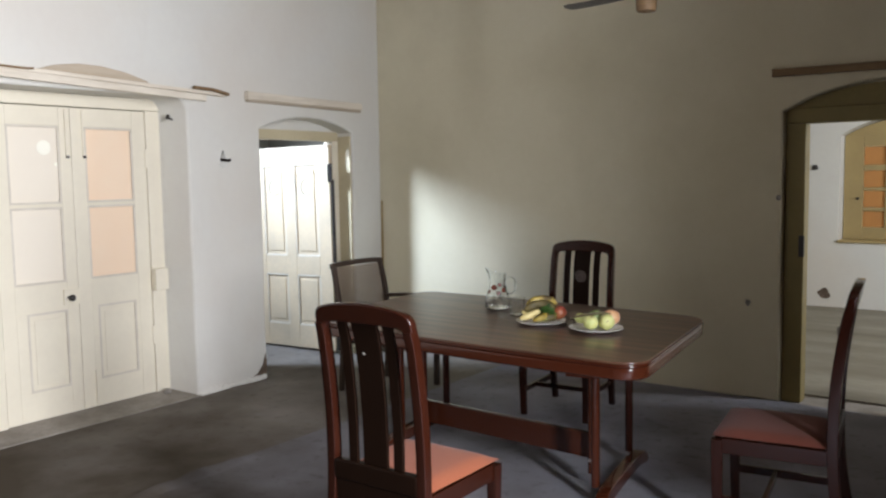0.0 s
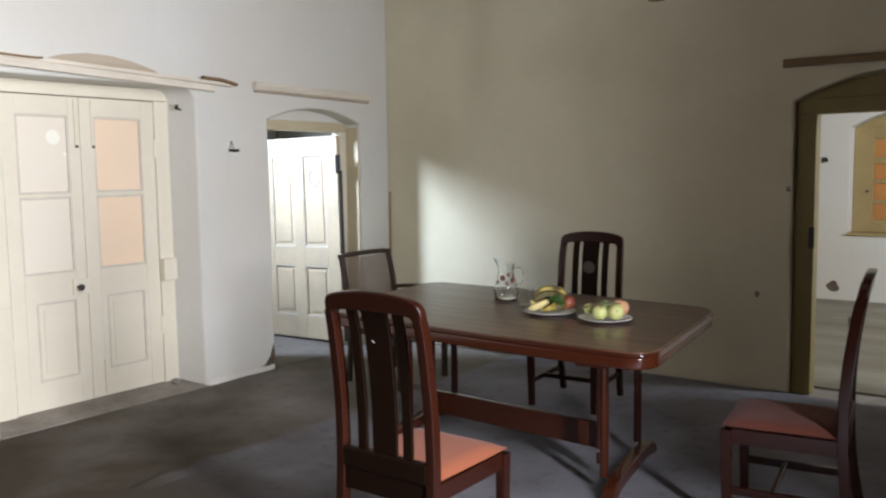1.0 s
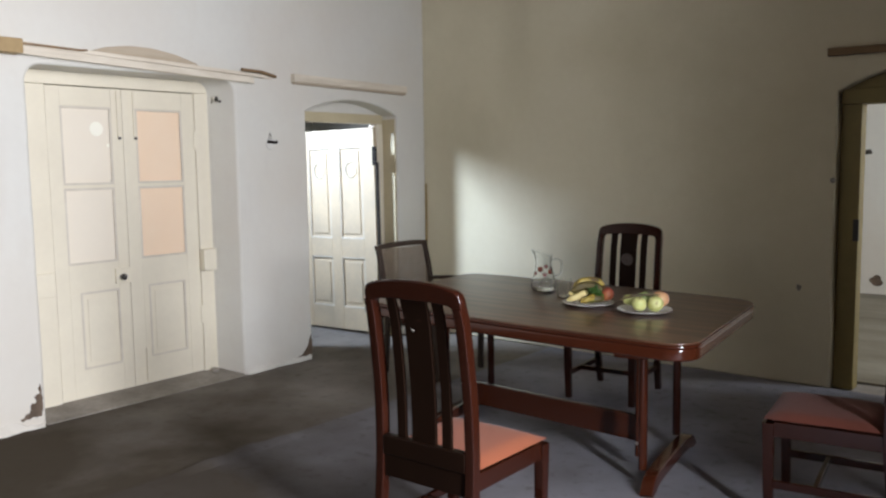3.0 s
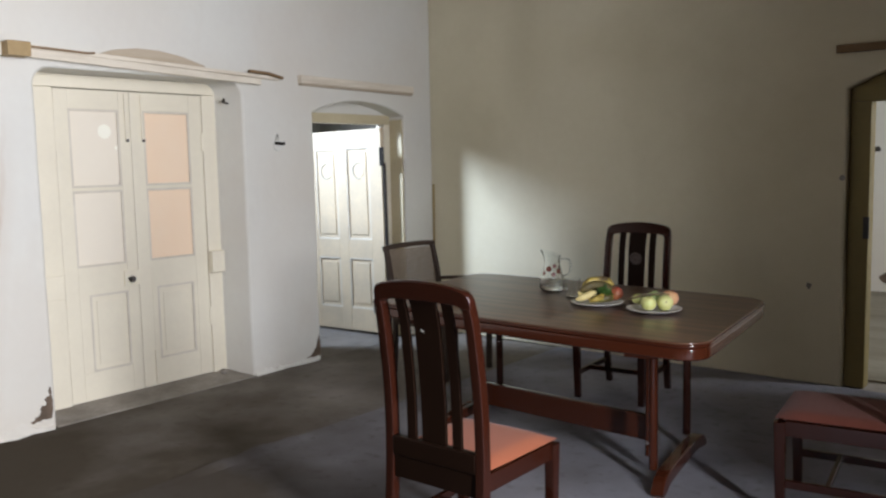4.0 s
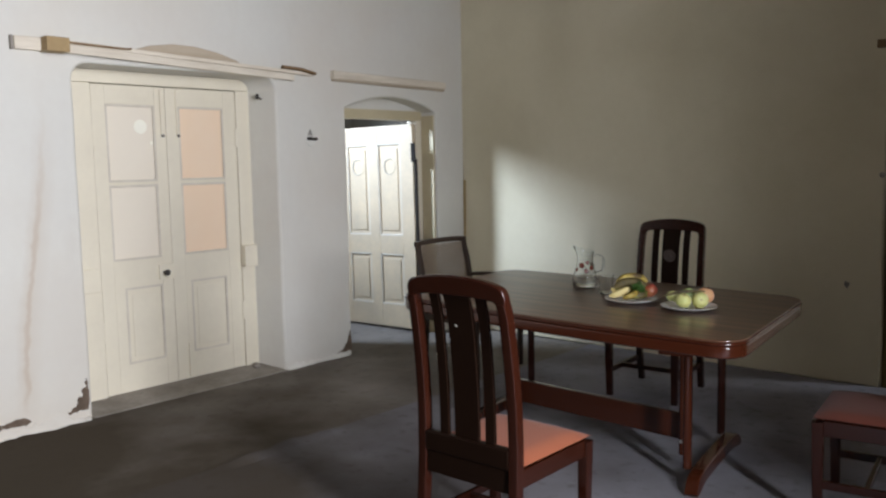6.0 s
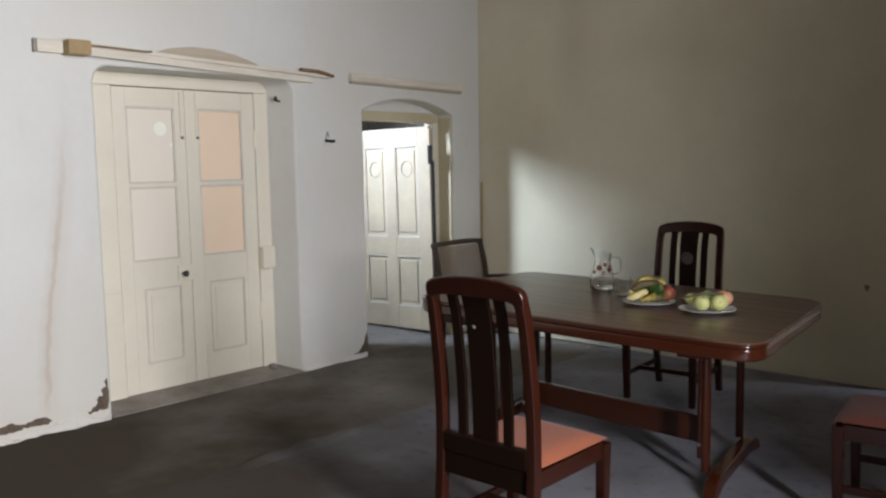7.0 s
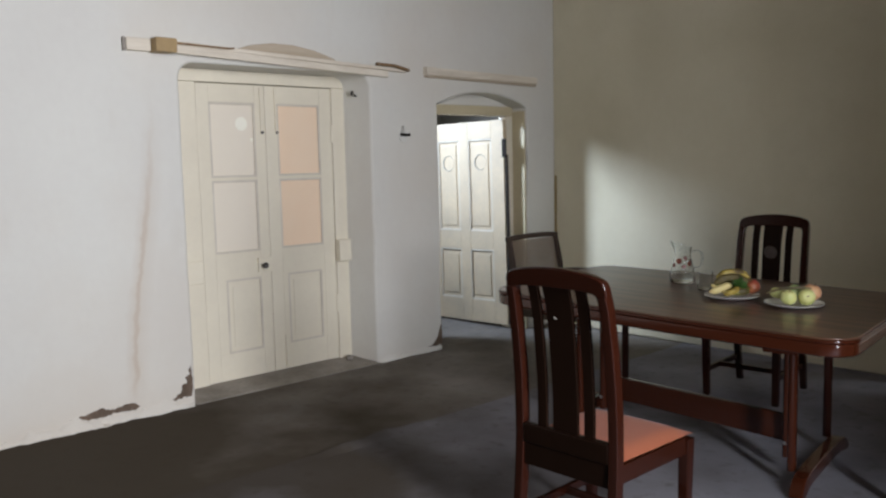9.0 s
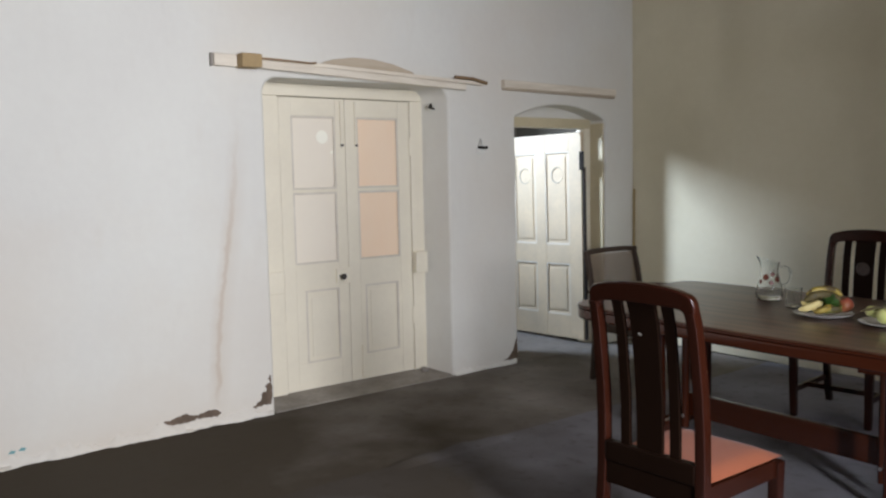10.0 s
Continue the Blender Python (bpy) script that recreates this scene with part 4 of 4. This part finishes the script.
banana(bent(P1, (-0.055, -0.085, 0.018), (-0.02, -0.085, 0.03), (0.01, -0.07, 0.042), (0.03, -0.045, 0.05)), BANANA, "ripe yellow banana on the plate rim", wide=0.026)
banana(bent(P1, (-0.02, -0.06, 0.02), (0.015, -0.06, 0.028), (0.05, -0.05, 0.03), (0.07, -0.03, 0.03)), GREENBANANA, "green-yellow peel under the leaves", wide=0.034)
fruit("apple", 0.037, 0.95, REDF, Matrix.Translation(on(P1, 0.09, -0.02, 0.047)) @ pose(0, 0, 0, 20, -15, 0), "red and yellow apple beside the bananas", "apple")
for k, (r, b, h, rz) in enumerate(((0.02, -0.045, 0.055, 10), (0.045, -0.05, 0.05, 70), (0.03, -0.03, 0.07, -40), (-0.005, -0.05, 0.06, 120))):
    bm = bmesh.new()
    rows = []
    for i in range(9):
        f = i / 8
        hw = 0.022 * math.sin(math.pi * min(1, f * 0.96 + 0.03)) ** 0.8 + 0.0008
        rows.append([bm.verts.new((f * 0.075 - 0.035, q * hw, 0.012 * math.sin(3 * f) + 0.006 * abs(q))) for q in (-1, 0, 1)])
    for ra, rb in zip(rows, rows[1:]):
        for j in range(2):
            bm.faces.new((ra[j], ra[j + 1], rb[j + 1], rb[j]))
    ext = bmesh.ops.extrude_face_region(bm, geom=bm.faces[:])["geom"]
    for g in ext:
        if isinstance(g, bmesh.types.BMVert):
            g.co.z += 0.0012
    lf = part("leaf", bm, LEAF)
    lf.matrix_world = Matrix.Translation(on(P1, r, b, h)) @ pose(0, 0, 0, 35, 20, rz)
    tagged(lf, "dark green leaf tucked among the bananas", "leaf", "leaves on the plate")
fruit("guava", 0.036, 0.98, GUAVA, Matrix.Translation(on(P2, -0.038, -0.05, 0.038)) @ pose(0, 0, 0, 10, 12, 0), "yellow-green guava on the plate", "guava")
fruit("guava", 0.038, 1.0, GUAVA, Matrix.Translation(on(P2, 0.042, -0.045, 0.037)) @ pose(0, 0, 0, 75, 0, 30), "yellow-green guava lying on its side", "guava")
fruit("guava", 0.031, 0.9, GUAVA, Matrix.Translation(on(P2, -0.068, 0.03, 0.045)) @ pose(0, 0, 0, -15, 10, 0), "small pale guava at the back of the plate", "guava")
fruit("guava", 0.036, 0.9, GREENF, Matrix.Translation(on(P2, 0.004, 0.045, 0.050)) @ pose(0, 0, 0, 5, -20, 0), "green guava at the back of the plate", "guava")
fruit("apple", 0.041, 0.95, PINKF, Matrix.Translation(on(P2, 0.082, 0.022, 0.05)) @ pose(0, 0, 0, -10, 15, 0), "pink and yellow apple on the plate", "apple")
banana(bent(P2, (-0.125, 0.0, 0.05), (-0.06, -0.01, 0.068), (0.01, -0.015, 0.076), (0.07, -0.02, 0.074)), DARKPEEL, "dark stalk lying across the guavas", name="stalk", wide=0.012)

# glass jug and tumbler
jug = thing("jug", pose(2.36, -1.762, T + 0.001, 0, 0, 20), "clear glass water jug with printed red fruit", "jug")
outer = [(0, 0.0), (0.060, 0.0), (0.067, 0.007), (0.070, 0.028), (0.068, 0.052), (0.060, 0.085), (0.051, 0.115), (0.0445, 0.145), (0.043, 0.168), (0.046, 0.190), (0.052, 0.212)]
inner = [(0.049, 0.212), (0.043, 0.190), (0.040, 0.168), (0.0415, 0.145), (0.048, 0.115), (0.057, 0.085), (0.065, 0.052), (0.067, 0.028), (0.063, 0.013), (0, 0.010)]
bm = lathe(outer + inner, 40)
for v in bm.verts:
    if v.co.z > 0.18:
        k = (v.co.z - 0.168) / 0.044
        lip = k * max(0, (-v.co.x - 0.02) / 0.034) ** 2
        v.co.z += -0.28 * k * v.co.x + 0.006 * lip
        v.co.x -= 0.020 * lip
part("body", bm, CLEAR, jug)
part("handle", swept(smoothed([(0.041, 0, 0.170), (0.075, 0, 0.178), (0.102, 0, 0.162), (0.105, 0, 0.122), (0.092, 0, 0.090), (0.0575, 0, 0.080)], 5), 0.016, 0.011, side=Vector((0, 1, 0)), chamfer=0.6), CLEAR, jug)
part("water", lathe([(0, 0.0105), (0.062, 0.0135), (0.0662, 0.028), (0.0642, 0.052), (0.0622, 0.060), (0, 0.060)], 40), WATER, jug)
PRINT = mat("red_print", (0.13, 0.02, 0.02), 0.4, 0.2, 20, 60, 0, 0.001, other=(0.22, 0.08, 0.03))
for k, (a, z, r) in enumerate(((-100, 0.125, 0.016), (-70, 0.095, 0.013), (-35, 0.11, 0.014), (-130, 0.10, 0.012), (-60, 0.14, 0.012), (40, 0.12, 0.015), (120, 0.11, 0.015))):
    rad = 0.0502 - (z - 0.12) * 0.27
    d = part("print", lathe([(0, 0.0008), (r * 0.7, 0.0007), (r, 0)], 14), PRINT, jug, "printed red fruit")
    d.matrix_local = Matrix.Rotation(radians(a), 4, "Z") @ pose(rad, 0, z, 0, 75, 0)
tumbler = part("tumbler", lathe([(0, 0), (0.033, 0), (0.036, 0.004), (0.042, 0.098), (0.0405, 0.098), (0.0345, 0.010), (0, 0.010)], 32), CLEAR)
tumbler.matrix_world = pose(2.575, -1.90, T + 0.001)
tagged(tumbler, "clear empty glass tumbler beside the jug", "glass")

# ---- fixings and damage on the walls ----


def flake(name, pts, fn, label, material=MUD):
    """An irregular patch where the plaster has come away."""
    line = smoothed([(*p, 0) for p in pts + pts[:1]], 9)[:-1]
    out = [(p.x + 0.014 * noise.noise((p.x * 55, p.y * 55, 1)), p.y + 0.014 * noise.noise((p.x * 55, p.y * 55, 7))) for p in line]
    ob = part(name, prism(out, fn, -0.002, 0.003), material, smooth=False)
    return tagged(ob, label, "plaster damage")


onwest = lambda u, v, w: (w, u, v)
flake("plaster_damage", [(-4.28, 0.068), (-4.18, 0.085), (-4.10, 0.10), (-4.02, 0.085), (-3.93, 0.10), (-3.875, 0.075), (-3.90, 0.055), (-4.0, 0.06), (-4.08, 0.05), (-4.2, 0.055)], onwest, "brown mud showing where plaster fell off low down")
flake("plaster_damage", [(-3.66, 0.055), (-3.635, 0.085), (-3.605, 0.10), (-3.602, 0.14), (-3.572, 0.15), (-3.577, 0.185), (-3.552, 0.20), (-3.55, 0.24), (-3.535, 0.245), (-3.534, 0.08), (-3.57, 0.062), (-3.61, 0.06)], onwest, "brown mud showing beside the recess corner")
flake("plaster_damage", [(-1.555, 0.045), (-1.51, 0.055), (-1.475, 0.09), (-1.45, 0.125), (-1.424, 0.195), (-1.424, 0.04)], onwest, "brown mud showing at the pier corner")
hook = thing("wall_hook", pose(0.0, -1.763, 1.697) @ Matrix.Scale(1.3, 4), "small dark iron hook on the pier", "hook")
part("plate", lathe([(0, 0.006), (0.03, 0.006), (0.034, 0.0), (0, 0.0)], 16), PLASTER, hook).matrix_local = pose(0, 0.002, -0.018, 0, 90, 0)
part("prong", swept(smoothed([(0.006, -0.022, -0.006), (0.022, -0.004, -0.008), (0.026, 0.016, -0.010), (0.028, 0.03, -0.006)], 4), 0.013, 0.015), BLACKIRON, hook)
part("wire", swept(smoothed([(0.006, -0.016, -0.002), (0.009, -0.004, 0.045), (0.006, 0.010, -0.002)], 4), 0.004, 0.004), STEEL, hook)
nail = thing("nail", pose(-0.13, -2.10, 1.97), "dark iron spike in the side of the recess", "nail")
part("shank", swept([(0, 0.02, 0), (0.006, -0.03, 0.01), (0.03, -0.04, 0.018)], 0.014, 0.014), IRON, nail)
part("head", swept([(0.02, -0.045, 0.005), (0.036, -0.045, 0.03)], 0.02, 0.014), IRON, nail)
far_hook = thing("wall_hook", pose(2.69, N0, 1.57), "small dark iron hook in the bright room", "hook")
part("prong", swept([(0, 0, 0.02), (0, -0.03, 0.0), (0.03, -0.04, 0.0)], 0.05, 0.035), IRON, far_hook)
flake("plaster_damage", [(2.74, 0.16), (2.80, 0.10), (2.88, 0.12), (2.83, 0.22)], lambda u, v, w: (u, N0 - w, v), "grey patch of fallen plaster in the bright room")

# ceiling fan above the table
fan = thing("ceiling_fan", pose(3.30, -1.89, 2.365), "old brown ceiling fan with flat grey blades", "fan")
part("rod", swept([(0, 0, 0.12), (0, 0, TOP - 2.365)], 0.02, 0.02), IRON, fan)
part("canopy", lathe([(0, TOP - 2.365 - 0.08), (0.03, TOP - 2.365 - 0.08), (0.06, TOP - 2.365 - 0.001), (0, TOP - 2.365 - 0.001)], 24), BARETIMBER, fan)
part("motor", lathe([(0, -0.035), (0.015, -0.035), (0.02, -0.05), (0.042, -0.052), (0.047, -0.045), (0.05, 0.02), (0.11, 0.06), (0.08, 0.10), (0.03, 0.13), (0, 0.13)], 32), BARETIMBER, fan, "brown enamelled motor housing")
GREYPAINT = mat("dusty_grey_paint", (0.14, 0.13, 0.115), 0.5, 0.15, 6, 40, 0.1, 0.001)
for a in (174, -14):
    bl = part("blade", prism([(0.13, -0.035), (0.3, -0.05), (0.42, -0.052), (0.45, -0.04), (0.46, 0), (0.45, 0.04), (0.42, 0.052), (0.3, 0.05), (0.13, 0.035)], lambda u, v, w: (u, 0.8 * v, w + 0.1 * v), 0.028, 0.032, bevel=0.001), GREYPAINT, fan)
    bl.matrix_local = Matrix.Rotation(radians(a), 4, "Z")
    part("arm", swept([(0.045, 0, 0.0355), (0.2, 0, 0.0355)], 0.03, 0.006, side=Vector((0, 1, 0))), IRON, bl)

# small marks
TEAL = mat("teal_paint", (0.16, 0.36, 0.36), 0.6, 0.15)
for y, z in ((-5.03, 0.080), (-4.98, 0.086)):
    m = part("paint_mark", prism([(-0.02, -0.006), (0.012, -0.01), (0.02, 0.004), (-0.004, 0.009)], onwest, -0.001, 0.002), TEAL, smooth=False)
    m.matrix_world = pose(0, y, z)
    tagged(m, "small smear of teal paint low on the plaster", "paint mark", "paint marks")
flake("plaster_damage", [(3.228, 0.648), (3.25, 0.645), (3.262, 0.662), (3.246, 0.678), (3.23, 0.67)], lambda u, v, w: (u, -w, v), "small grey pit in the cream plaster", STONE)
stone = part("stone", lathe([(0, -0.016), (0.02, -0.013), (0.031, 0.0), (0.024, 0.014), (0, 0.018)], 9), STONE, smooth=False)
stone.matrix_world = pose(-0.17, -2.20, 0.040, 6, 10, 20)
tagged(stone, "small grey stone lying on the door sill", "stone")

# brown strip along a thin dark line in the corner, peg and scrap of paper
batten = part("batten", swept(smoothed([(0.022, -0.022, 0.004), (0.020, -0.024, 0.6), (0.023, -0.020, 1.335)], 4), 0.018, 0.012), FAROCHRE)
tagged(batten, "thin brown upright strip in the wall corner", "batten")
peg = part("peg", lathe([(0, 0.02), (0.012, 0.016), (0.014, 0.004), (0.018, 0.0), (0, 0.0)], 12), STONE)
peg.matrix_world = pose(3.435, -0.001, 1.37, 90, 0, 0)
tagged(peg, "small grey peg in the plaster beside the doorway", "peg")
